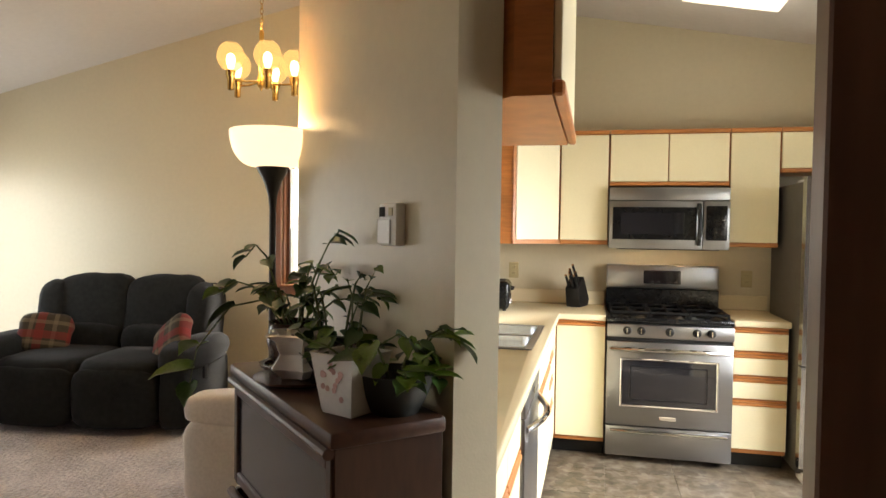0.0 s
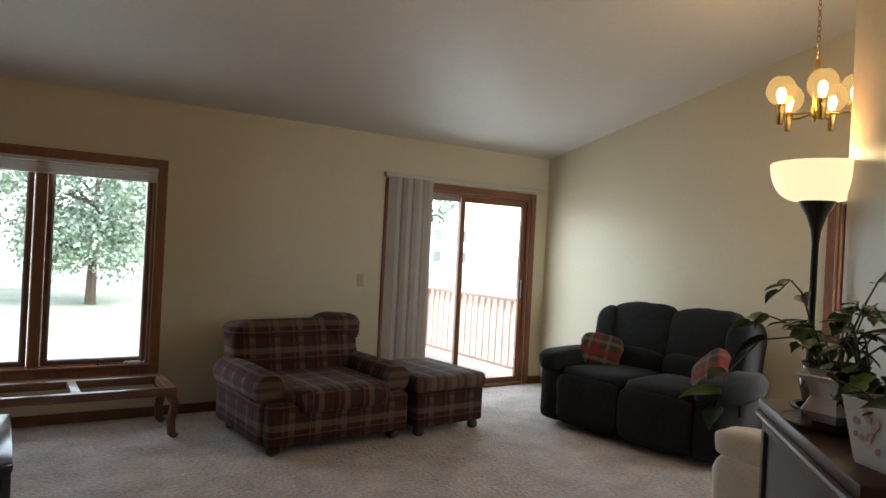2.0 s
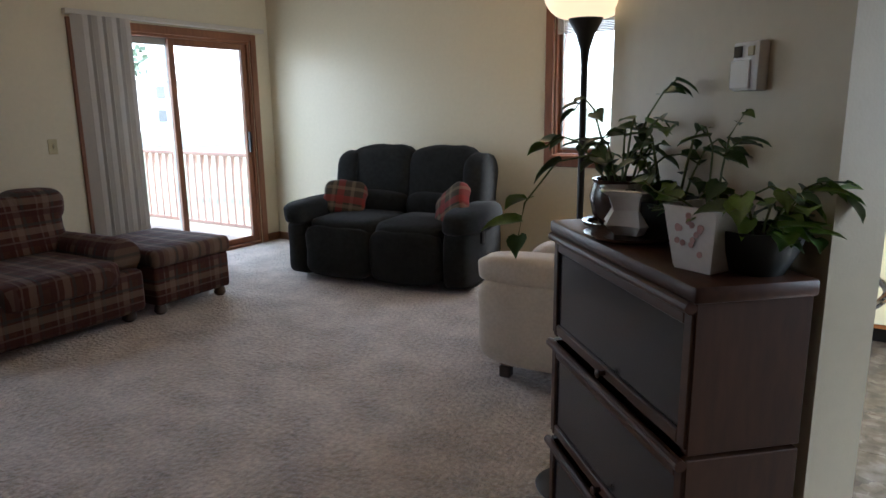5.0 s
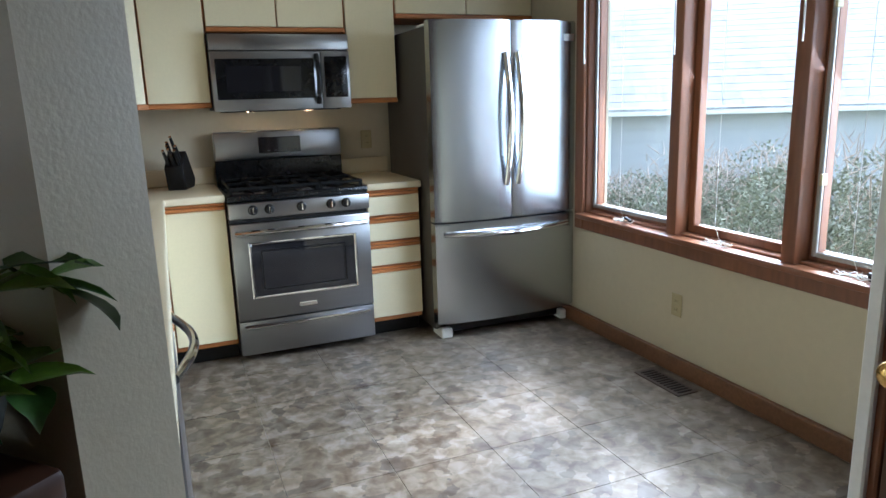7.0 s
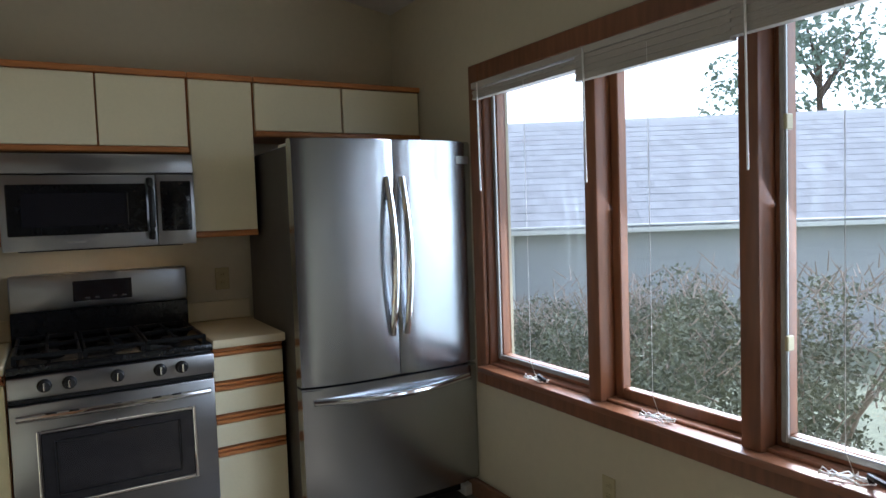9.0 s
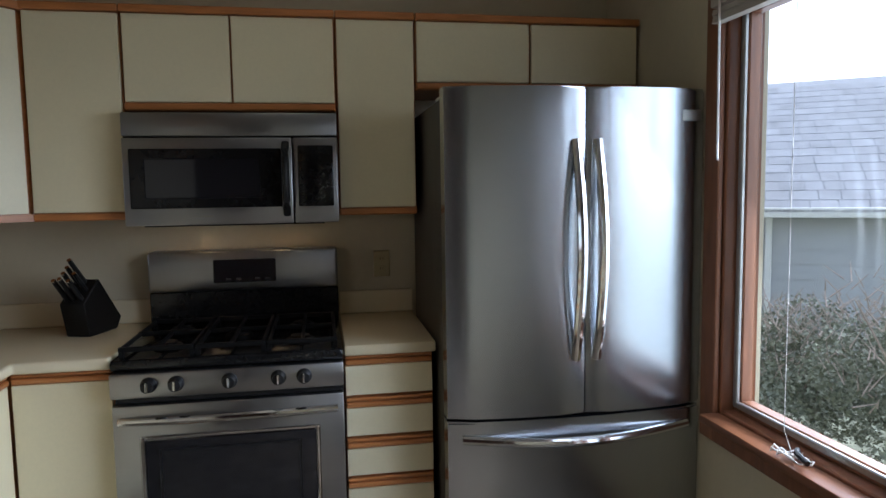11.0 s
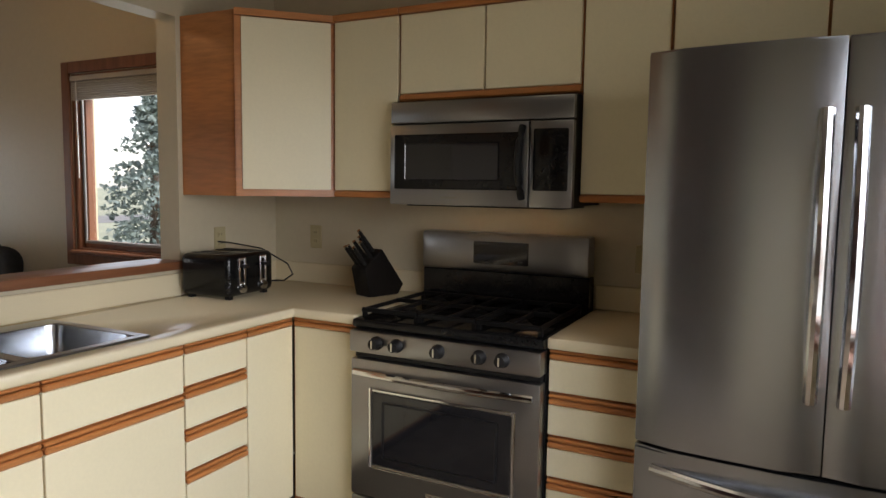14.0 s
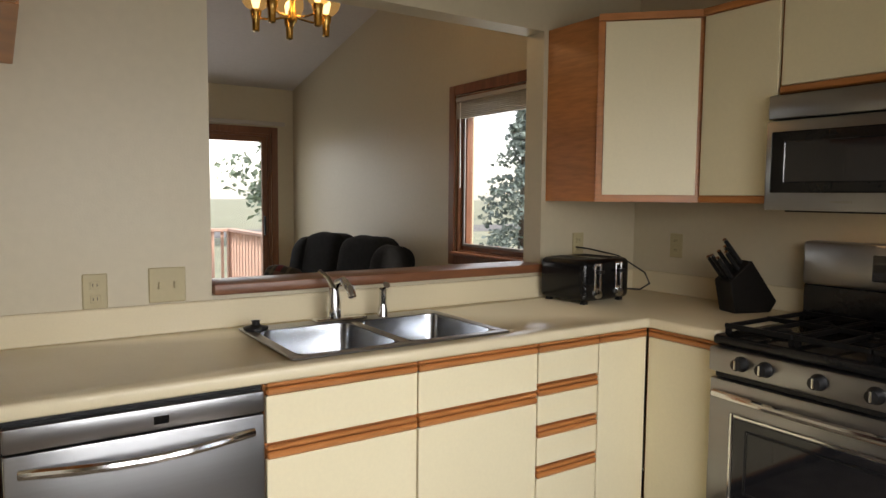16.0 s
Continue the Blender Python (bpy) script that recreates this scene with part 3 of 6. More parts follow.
# ---- kitchen ----
CT = 0.93      # countertop height
counter = solo("worktop", prism(bm_new(), [(0.002, -0.002), (0.935, -0.002), (0.935, -0.64), (0.64, -0.64), (0.64, -3.54), (0.002, -2.895)], CT - 0.04, CT), M_COUNTER, "cream laminate L-shaped countertop with rounded edge", "countertop")
bv = counter.modifiers.new("soft", 'BEVEL'); bv.width, bv.segments, bv.limit_method = 0.010, 3, 'ANGLE'
cut = counter.modifiers.new("sink_hole", 'BOOLEAN')
hole = new("sink_cutter", mesh_of("sink_cutter", box(0.10, 0.555, -2.035, -1.315, 0.85, 1.0), M_COUNTER))
cut.object, cut.solver = hole, 'EXACT'
dg = bpy.context.evaluated_depsgraph_get()
counter_mesh = bpy.data.meshes.new_from_object(counter.evaluated_get(dg))
counter.modifiers.clear()
counter.data = counter_mesh
bpy.data.objects.remove(hole)
solo("worktop", box(1.704, 2.03, -0.64, -0.002, CT - 0.04, CT, 0.008, 2), M_COUNTER, "short cream laminate countertop beside the stove", "countertop")
bm = bm_new()
bx(bm, 0.002, 0.02, -2.89, -0.02, CT, CT + 0.10, 0.004)
bx(bm, 0.002, 0.935, -0.02, -0.002, CT, CT + 0.10, 0.004)
solo("backsplash", bm, M_COUNTER, "low cream laminate upstand behind the counter", "backsplash")
solo("backsplash", box(1.704, 2.03, -0.02, -0.002, CT, CT + 0.10, 0.004), M_COUNTER, "low cream laminate upstand beside the stove", "backsplash")


def front(parent, name, face, a0, a1, z0, z1, pull=True, low=False):
    """A cream slab front with an oak pull rail along its top (or foot); face ('Y', y) looks to -y, ('X', x) looks to +x."""
    axis, at = face
    g = 0.002

    def b(d0, d1, z_0, z_1, bev):
        if axis == 'Y':
            return box(a0 + g, a1 - g, at - d1, at - d0, z_0, z_1, bev)
        return box(at + d0, at + d1, a0 + g, a1 - g, z_0, z_1, bev)
    rail = 0.040
    if low:
        d = part(name, b(0.002, 0.021, z0 + rail, z1, 0.002), M_LAM, parent)
        part("pull_rail", b(0.001, 0.026, z0 + 0.002, z0 + rail - 0.002, 0.005), M_OAKH, d, "orange oak finger rail")
    else:
        d = part(name, b(0.002, 0.021, z0, z1 - (rail if pull else 0), 0.002), M_LAM, parent)
        if pull:
            part("pull_rail", b(0.001, 0.028, z1 - rail + 0.002, z1 - 0.018, 0.005), M_OAKH, d, "orange oak finger rail")
            part("rail_cap", b(0.001, 0.024, z1 - 0.0155, z1 - 0.002, 0.004), M_OAKH, d)
    return d


def base_unit(x0, x1, y0, y1, label, face, fronts):
    axis, at = face
    t = thing("base_cabinet", ((x0 + x1) / 2, (y0 + y1) / 2, 0), label, "cabinet", "kitchen base cabinets")
    kx1, ky0 = (x1 - 0.07, y0) if axis == 'X' else (x1, y0 + 0.07)
    bm = bx(bm_new(), x0, x1, y0, y1, 0.10, 0.72 if 'sink cabinet' in label else CT - 0.041)
    if 'sink cabinet' in label:
        bx(bm, x1 - 0.025, x1, y0, y1, 0.7201, CT - 0.041)
    part("body", bm, M_OAK, t)
    part("toe_kick", box(x0, kx1, ky0, y1, 0.0, 0.099), M_BLACKM, t)
    for f in fronts:
        front(t, f[0], face, *f[1:])
    return t


FX, FY = ('X', 0.595), ('Y', -0.595)
base_unit(0.03, 0.595, -0.880, -0.62, "cream corner cabinet door with oak trim, sink side", FX, [("door", -0.880, -0.618, 0.13, 0.89)])
base_unit(0.603, 0.935, -0.595, -0.03, "cream corner cabinet door with oak trim beside the stove", FY, [("door", 0.622, 0.933, 0.13, 0.89)])
Z4 = [(0.742, 0.89), (0.592, 0.735), (0.445, 0.585), (0.13, 0.438)]
base_unit(0.03, 0.595, -1.178, -0.882, "cream four-drawer cabinet with oak finger rails", FX, [("drawer", -1.178, -0.882, a, b) for a, b in Z4])
base_unit(0.03, 0.595, -2.146, -1.18, "cream sink cabinet with two doors and oak finger rails", FX,
          [("drawer", -1.666, -1.18, 0.72, 0.89), ("drawer", -2.146, -1.668, 0.72, 0.89), ("door", -1.666, -1.18, 0.13, 0.713), ("door", -2.146, -1.668, 0.13, 0.713)])
t = thing("base_cabinet", (0.4, -3.0, 0), "cream end cabinet beside the dishwasher", "cabinet", "kitchen base cabinets")
part("body", prism(bm_new(), [(0.02, -2.75), (0.595, -2.75), (0.595, -3.48), (0.02, -2.90)], 0.10, CT - 0.041), M_OAK, t)
part("toe_kick", prism(bm_new(), [(0.02, -2.75), (0.525, -2.75), (0.525, -3.41), (0.02, -2.90)], 0.0, 0.099), M_BLACKM, t)
for y0, y1 in ((-3.10, -2.75), (-3.475, -3.104)):
    front(t, "drawer", FX, y0, y1, 0.72, 0.89)
    front(t, "door", FX, y0, y1, 0.13, 0.713)
base_unit(1.704, 2.02, -0.595, -0.03, "cream four-drawer cabinet between stove and refrigerator", FY, [("drawer", 1.704, 2.02, a, b) for a, b in Z4])

# dishwasher
t = thing("dishwasher", (0.3, -2.43, 0), "stainless steel dishwasher with a curved bar handle", "dishwasher")
part("body", box(0.05, 0.595, -2.745, -2.152, 0.09, 0.885), M_BLACKM, t)
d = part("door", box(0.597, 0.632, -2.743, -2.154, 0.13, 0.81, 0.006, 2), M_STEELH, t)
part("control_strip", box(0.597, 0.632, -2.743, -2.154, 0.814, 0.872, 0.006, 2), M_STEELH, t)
part("badge", box(0.6325, 0.6345, -2.43, -2.395, 0.83, 0.85), M_BLACK, t)
part("door_handle", tube(bm_new(), arc((0.63, -2.712, 0.765), (0.63, -2.185, 0.765), (0.055, 0, 0), 12), 0.013, 10), M_CHROME, d, "dark polished bar handle")
part("toe_kick", box(0.05, 0.54, -2.745, -2.152, 0.0, 0.088), M_BLACKM, t)

# sink
t = thing("kitchen_sink", (0.33, -1.68, CT), "stainless steel double-bowl drop-in sink", "sink")
bm = bm_new()
X0, X1, Y0, Y1 = 0.075, 0.59, -2.060, -1.287
for a, b, c, d_ in ((X0, X0 + 0.09, Y0, Y1), (X1 - 0.035, X1, Y0, Y1), (X0 + 0.09, X1 - 0.035, Y0, Y0 + 0.035), (X0 + 0.09, X1 - 0.035, Y1 - 0.035, Y1), (X0 + 0.09, X1 - 0.035, -1.695, -1.655)):
    bx(bm, a, b, c, d_, CT + 0.001, CT + 0.008, 0.003)
part("rim", bm, M_STEELH, t)
for y0, y1 in ((Y0 + 0.035, -1.695), (-1.655, Y1 - 0.035)):
    bm = bm_new()
    x0, x1 = X0 + 0.09, X1 - 0.035
    ring = []
    for z, s in ((CT + 0.006, 0.0), (CT - 0.02, 0.004), (CT - 0.15, 0.018), (CT - 0.175, 0.05)):
        rr = 0.05
        pts = []
        for cx, cy, a0 in ((x1 - rr, y1 - rr, 0), (x0 + rr, y1 - rr, 90), (x0 + rr, y0 + rr, 180), (x1 - rr, y0 + rr, 270)):
            for k in range(5):
                a = radians(a0 + 22.5 * k)
                pts.append(bm.verts.new((cx + (rr - s) * math.cos(a) if rr > s else cx, cy + (rr - s) * math.sin(a), z)))
        ring.append(pts)
    for a, b in zip(ring, ring[1:]):
        for k in range(20):
            bm.faces.new((a[k], a[(k + 1) % 20], b[(k + 1) % 20], b[k]))
    bm.faces.new(ring[-1])
    bowl = part("bowl", bm, M_STEEL, t, smooth=60)
    cx, cy = (x0 + x1) / 2, (y0 + y1) / 2
    part("drain", lathe(bm_new(), [(0.0, 0.004), (0.04, 0.004), (0.045, 0.001), (0.045, 0.0)], (cx, cy, CT - 0.175), 16, close=False), M_CHROME, bowl)
t = thing("faucet", (0.12, -1.72, CT), "chrome single-lever kitchen faucet on the sink rim", "faucet")
part("base_plate", box(0.095, 0.15, -1.80, -1.60, CT + 0.008, CT + 0.02, 0.006, 2), M_CHROME, t)
part("body", lathe(bm_new(), [(0.026, 0.0), (0.026, 0.05), (0.02, 0.09), (0.018, 0.11)], (0.122, -1.725, CT + 0.018), 16), M_CHROME, t)
part("spout", tube(bm_new(), [(0.122, -1.725, CT + 0.09), (0.15, -1.725, CT + 0.15), (0.20, -1.725, CT + 0.165), (0.26, -1.725, CT + 0.14), (0.275, -1.725, CT + 0.115)], 0.014, 10), M_CHROME, t)
part("lever", tube(bm_new(), [(0.12, -1.725, CT + 0.125), (0.10, -1.740, CT + 0.165), (0.08, -1.765, CT + 0.19)], 0.010, 8, 0.7), M_CHROME, t)
t = thing("spray_hose", (0.12, -1.5, CT), "chrome side sprayer on the sink rim", "sprayer")
part("base", lathe(bm_new(), [(0.022, 0.0), (0.018, 0.03), (0.013, 0.05)], (0.12, -1.525, CT + 0.008), 14), M_CHROME, t)
part("nozzle", tube(bm_new(), [(0.12, -1.525, CT + 0.05), (0.122, -1.525, CT + 0.11), (0.15, -1.525, CT + 0.13)], 0.014, 10), M_CHROME, t)
bm = bm_new()
lathe(bm, [(0.04, 0.0), (0.042, 0.008), (0.02, 0.012), (0.012, 0.02), (0.015, 0.03), (0.0, 0.032)], (0.13, -2.015, CT + 0.008), 18, close=False)
solo("sink_stopper", bm, M_BLACKM, "black rubber sink stopper on the rim", "stopper")

# stove
SX0, SX1 = 0.941, 1.699
t = thing("gas_range", (1.29, -0.35, 0), "stainless steel gas range with black cooktop", "stove")
part("body", box(SX0, SX1, -0.62, -0.03, 0.04, 0.90), M_BLACKM, t)
dd = part("drawer", box(SX0 + 0.002, SX1 - 0.002, -0.672, -0.622, 0.045, 0.235, 0.006, 2), M_STEELH, t)
part("drawer_handle", tube(bm_new(), arc((SX0 + 0.03, -0.675, 0.205), (SX1 - 0.03, -0.675, 0.205), (0, -0.018, 0.004), 12), 0.011, 8), M_CHROME, dd)
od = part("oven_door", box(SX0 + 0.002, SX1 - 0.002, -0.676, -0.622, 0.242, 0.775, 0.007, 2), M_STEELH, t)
part("door_window", box(SX0 + 0.10, SX1 - 0.10, -0.681, -0.675, 0.375, 0.655, 0.003), M_BLKGL, od, "dark oven window")
part("window_trim", frame_of(bm_new(), 'X', -0.684, 0.007, SX0 + 0.085, SX1 - 0.085, 0.36, 0.67, 0.014), M_CHROME, od)
part("inner_glass", frame_of(bm_new(), 'X', -0.6815, 0.002, SX0 + 0.145, SX1 - 0.15, 0.405, 0.625, 0.008), M_BLACKM, od)
part("door_handle", tube(bm_new(), arc((SX0 + 0.025, -0.685, 0.725), (SX1 - 0.025, -0.685, 0.725), (0, -0.035, 0.006), 14), 0.014, 10), M_CHROME, od, "polished curved bar handle")
part("badge", box(1.27, 1.37, -0.679, -0.675, 0.285, 0.31, 0.002), M_CHROME, od)
part("vent_strip", box(SX0 + 0.01, SX1 - 0.01, -0.655, -0.622, 0.778, 0.796), M_BLACKM, t)
pan = part("control_panel", box(SX0, SX1, -0.685, -0.60, 0.80, 0.885, 0.008, 2), M_STEELH, t)
for x in (1.065, 1.15, 1.32, 1.48, 1.565):
    k = part("knob", lathe(bm_new(), [(0.026, 0.0), (0.026, 0.006), (0.021, 0.012), (0.019, 0.034), (0.0, 0.036)], (x, -0.685, 0.845), 18, 'Y', close=False), M_BLACKM, pan)
    part("grip", box(x - 0.004, x + 0.004, -0.727, -0.705, 0.83, 0.862, 0.002), M_CHROME, pan)
part("cooktop", box(SX0 - 0.002, SX1 + 0.002, -0.665, -0.10, 0.888, 0.925, 0.012, 2), M_BLACK, t)
for cx, cy in ((1.09, -0.24), (1.09, -0.50), (1.32, -0.37), (1.55, -0.24), (1.55, -0.50)):
    part("burner", lathe(bm_new(), [(0.05, 0.0), (0.05, 0.012), (0.034, 0.018), (0.034, 0.024), (0.0, 0.026)], (cx, cy, 0.925), 18, close=False), M_IRON, t)
for gx0, gx1 in ((0.96, 1.20), (1.205, 1.435), (1.44, 1.68)):
    bm = bm_new()
    for y in (-0.625, -0.37, -0.135):
        bx(bm, gx0, gx1, y - 0.007, y + 0.007, 0.945, 0.962, 0.003)
    for x in (gx0 + 0.007, (gx0 + gx1) / 2, gx1 - 0.007):
        bx(bm, x - 0.006, x + 0.006, -0.625, -0.135, 0.944, 0.960, 0.003)
    for x in (gx0 + 0.007, gx1 - 0.007):
        for y in (-0.615, -0.145):
            bx(bm, x - 0.008, x + 0.008, y - 0.008, y + 0.008, 0.925, 0.946)
    part("grate", bm, M_IRON, t)
part("riser", box(SX0, SX1, -0.10, -0.02, 0.90, 1.065, 0.004), M_BLACK, t)
bg = part("backguard", box(SX0, SX1, -0.115, -0.02, 1.066, 1.232, 0.012, 2), M_STEELH, t)
part("display", box(1.195, 1.445, -0.119, -0.114, 1.10, 1.195, 0.003), M_BLKGL, bg, "black clock display")
for x in (1.245, 1.285, 1.36, 1.40):
    part("button", box(x, x + 0.02, -0.1205, -0.1185, 1.11, 1.118), M_GREY, bg)

# microwave
t = thing("microwave", (1.30, -0.2, 1.375), "stainless steel over-the-range microwave oven", "microwave")
part("body", box(0.945, 1.705, -0.37, -0.005, 1.385, 1.79), M_BLACKM, t)
part("top_grille", box(0.945, 1.705, -0.40, -0.37, 1.70, 1.785, 0.006, 2), M_STEELH, t)
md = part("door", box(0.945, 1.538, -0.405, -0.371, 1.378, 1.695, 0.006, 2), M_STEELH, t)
part("door_window", box(0.968, 1.498, -0.409, -0.404, 1.44, 1.655, 0.004), M_BLACK, md, "black door glass")
part("inner_glass", box(1.018, 1.423, -0.4105, -0.4085, 1.475, 1.62, 0.004), M_BLKGL, md)
part("door_handle", tube(bm_new(), arc((1.515, -0.41, 1.41), (1.515, -0.41, 1.675), (0, -0.045, 0), 10), 0.014, 10), M_BLACKM, md, "black bow handle")
cp = part("control_panel", box(1.542, 1.705, -0.405, -0.371, 1.378, 1.695, 0.006, 2), M_STEELH, t)
part("keypad", box(1.558, 1.688, -0.409, -0.404, 1.44, 1.665, 0.006, 2), M_BLACK, cp)
part("badge", box(1.18, 1.25, -0.407, -0.4045, 1.405, 1.413), M_CLEAR, md)
part("underside", box(1.0, 1.65, -0.36, -0.03, 1.372, 1.384), M_BLACKM, t)
for x in (1.15, 1.49):
    part("task_light", box(x - 0.022, x + 0.022, -0.24, -0.19, 1.3705, 1.3719), glow("task_bulb", (1.0, 0.62, 0.28), 7), t, "lit task light")
    lamp = new("task_lamp", bpy.data.lights.new("task_lamp", 'SPOT'))
    lamp.data.energy, lamp.data.color, lamp.data.spot_size, lamp.data.shadow_soft_size = 2.2, WARM, radians(80), 0.02
    lamp.matrix_world = look((x, -0.215, 1.36), (x, -0.20, 0.9))

t.location.z -= 0.025

# wall cabinets
def wall_unit(x0, x1, z0, label, doors, z1=2.12):
    t = thing("wall_cabinet", ((x0 + x1) / 2, -0.16, z0), label, "cabinet", "kitchen wall cabinets")
    part("body", box(x0 + 0.001, x1 - 0.001, -0.31, -0.003, z0, z1 + 0.025, 0.002), M_OAK, t)
    for a, b in doors:
        d = part("door", box(a + 0.004, b - 0.004, -0.332, -0.312, z0 + 0.03, z1, 0.002), M_LAM, t)
    part("bottom_rail", box(x0 + 0.002, x1 - 0.002, -0.338, -0.312, z0, z0 + 0.027, 0.006), M_OAKH, t)
    part("top_rail", box(x0 + 0.001, x1 - 0.001, -0.345, -0.311, z1 + 0.003, z1 + 0.03, 0.004), M_OAKH, t)
    return t


wall_unit(0.612, 0.941, 1.375, "cream wall cabinet with oak rails beside the microwave", [(0.615, 0.939)])
wall_unit(0.942, 1.708, 1.775, "short cream wall cabinet above the microwave", [(0.945, 1.325), (1.325, 1.706)])
wall_unit(1.709, 2.015, 1.375, "tall cream wall cabinet between microwave and refrigerator", [(1.711, 2.013)])
wall_unit(2.016, 2.945, 1.86, "short cream wall cabinet above the refrigerator", [(2.019, 2.48), (2.482, 2.94)])
t = thing("corner_cabinet", (0.2, -0.2, 1.385), "diagonal cream corner wall cabinet with oak sides", "cabinet", "kitchen wall cabinets")
part("body", prism(bm_new(), [(0.003, -0.003), (0.61, -0.003), (0.61, -0.31), (0.31, -0.612), (0.003, -0.612)], 1.375, 2.145), M_OAK, t)
u = Vector((0.30, 0.302, 0)).normalized()
nrm = Vector((u.y, -u.x, 0))
p0 = Vector((0.31, -0.612, 0))


def diag(s0, s1, d0, d1, z0, z1):
    c = [p0 + u * s + nrm * d for s, d in ((s0, d0), (s1, d0), (s1, d1), (s0, d1))]
    return prism(bm_new(), [(q.x, q.y) for q in c], z0, z1)


part("door", diag(0.03, 0.40, 0.002, 0.022, 1.405, 2.115), M_LAM, t)
part("bottom_rail", diag(0.002, 0.424, 0.002, 0.026, 1.376, 1.402), M_OAKH, t)
part("top_rail", diag(0.002, 0.424, 0.002, 0.03, 2.119, 2.147), M_OAKH, t)
part("stile", diag(0.002, 0.027, 0.002, 0.018, 1.403, 2.118), M_OAK, t)
t = thing("wall_cabinet", (0.35, -2.85, 1.765), "deep oak-sided cabinet hung over the counter end", "cabinet")
part("body", prism(bm_new(), [(0.003, -2.68), (0.755, -2.68), (0.755, -3.57), (0.67, -3.57), (0.003, -2.895)], 1.765, 2.55), M_OAK, t)
d = part("door", box(0.757, 0.775, -3.56, -2.685, 1.805, 2.54, 0.002), M_LAM, t)
part("bottom_rail", box(0.756, 0.783, -3.565, -2.682, 1.765, 1.80, 0.006), M_OAKH, t)
part("hinge", box(0.760, 0.795, -3.562, -3.53, 2.0, 2.03, 0.004), M_LAMPB, d)

# refrigerator
FX0, FX1, FYF = 2.035, 2.945, -0.832
t = thing("refrigerator", (2.485, -0.42, 0), "stainless steel french-door refrigerator with bottom freezer drawer", "refrigerator")
part("body", box(FX0 + 0.005, FX1 - 0.005, -0.755, -0.04, 0.05, 1.775, 0.006), M_GREY, t)


def bowed(x0, x1, z0, z1, xm, half):
    """A door slab whose face bows gently forward across the whole width."""
    bm = bm_new()
    n = 10
    fr, bk = [], []
    for i in range(n + 1):
        x = x0 + (x1 - x0) * i / n
        y = FYF - 0.034 * (1 - ((x - xm) / half) ** 2)
        if i in (0, n):
            y += 0.008
        fr.append((x, y))
    prism(bm, fr + [(x1, -0.757), (x0, -0.757)], z0, z1)
    bmesh.ops.bevel(bm, geom=[e for e in bm.edges if abs(e.verts[0].co.z - e.verts[1].co.z) < 1e-4 and e.verts[0].co.y < -0.76 and e.verts[1].co.y < -0.76], offset=0.008, segments=2, affect='EDGES')
    return bm


XM, HALF = 2.505, 0.47
for x0, x1, sgn in ((FX0, XM - 0.002, -1), (XM + 0.002, FX1, 1)):
    d = part("door", bowed(x0, x1, 0.702, 1.80, XM, HALF), M_STEEL, t, smooth=50)
    hx = XM + sgn * 0.037
    part("door_handle", tube(bm_new(), arc((hx, -0.868, 0.895), (hx, -0.868, 1.625), (0, -0.062, 0), 16), 0.017, 10), M_CHROME, d, "polished bow handle")
    if sgn > 0:
        part("badge", box(2.855, 2.925, -0.849, -0.838, 1.69, 1.728, 0.002), M_CLEAR, d, "dull metal maker's plate")
part("hinge_cover", box(FX0 + 0.01, FX0 + 0.10, -0.74, -0.60, 1.771, 1.79, 0.008), M_WHITE, t)
d = part("freezer_drawer", bowed(FX0, FX1, 0.10, 0.692, XM, HALF), M_STEEL, t, smooth=50)
part("drawer_handle", tube(bm_new(), arc((FX0 + 0.05, -0.838, 0.632), (FX1 - 0.05, -0.838, 0.632), (0, -0.075, -0.008), 18), 0.015, 10), M_CHROME, d, "polished bow handle")
part("grille", box(FX0 + 0.04, FX1 - 0.04, -0.755, -0.70, 0.02, 0.095, 0.004), M_BLACKM, t)
for x in (FX0 + 0.03, FX1 - 0.07):
    part("foot", box(x, x + 0.07, -0.80, -0.66, 0.0, 0.06, 0.006), M_WHITE, t)

# toaster
t = thing("toaster", (0.168, -0.515, CT), "black four-slot toaster with chrome levers", "toaster", rz=5, local=True)
part("body", box(-0.132, 0.132, -0.158, 0.158, 0.012, 0.195, 0.028, 4), M_BLACK, t)
for y in (-0.105, -0.05, 0.05, 0.105):
    part("slot", box(-0.10, 0.10, y - 0.012, y + 0.012, 0.1945, 0.1965), M_IRON, t)
for y in (-0.072, 0.072):
    pl = part("lever_plate", frame_of(bm_new(), 'Y', 0.130, 0.008, y - 0.024, y + 0.024, 0.06, 0.178, 0.013, 0.003), M_CHROME, t)
    part("lever", box(0.132, 0.160, y - 0.018, y + 0.018, 0.135, 0.15, 0.004), M_BLACKM, t)
    part("dial", lathe(bm_new(), [(0.02, 0), (0.018, 0.014), (0.0, 0.016)], (0.132, y, 0.045), 16, 'X', close=False), M_CHROME, t)
for x in (-0.10, 0.10):
    for y in (-0.12, 0.12):
        part("foot", box(x - 0.012, x + 0.012, y - 0.012, y + 0.012, 0, 0.013), M_BLACKM, t)
solo("power_cord", tube(bm_new(), [(0.19, -0.395, CT + 0.05), (0.27, -0.26, CT + 0.04), (0.25, -0.17, CT + 0.06), (0.16, -0.10, CT + 0.10), (0.08, -0.2, CT + 0.18), (0.03, -0.35, CT + 0.215), (0.012, -0.42, CT + 0.225)], 0.004, 6), M_BLACKM, "black toaster cord plugged into the wall outlet", "cord")

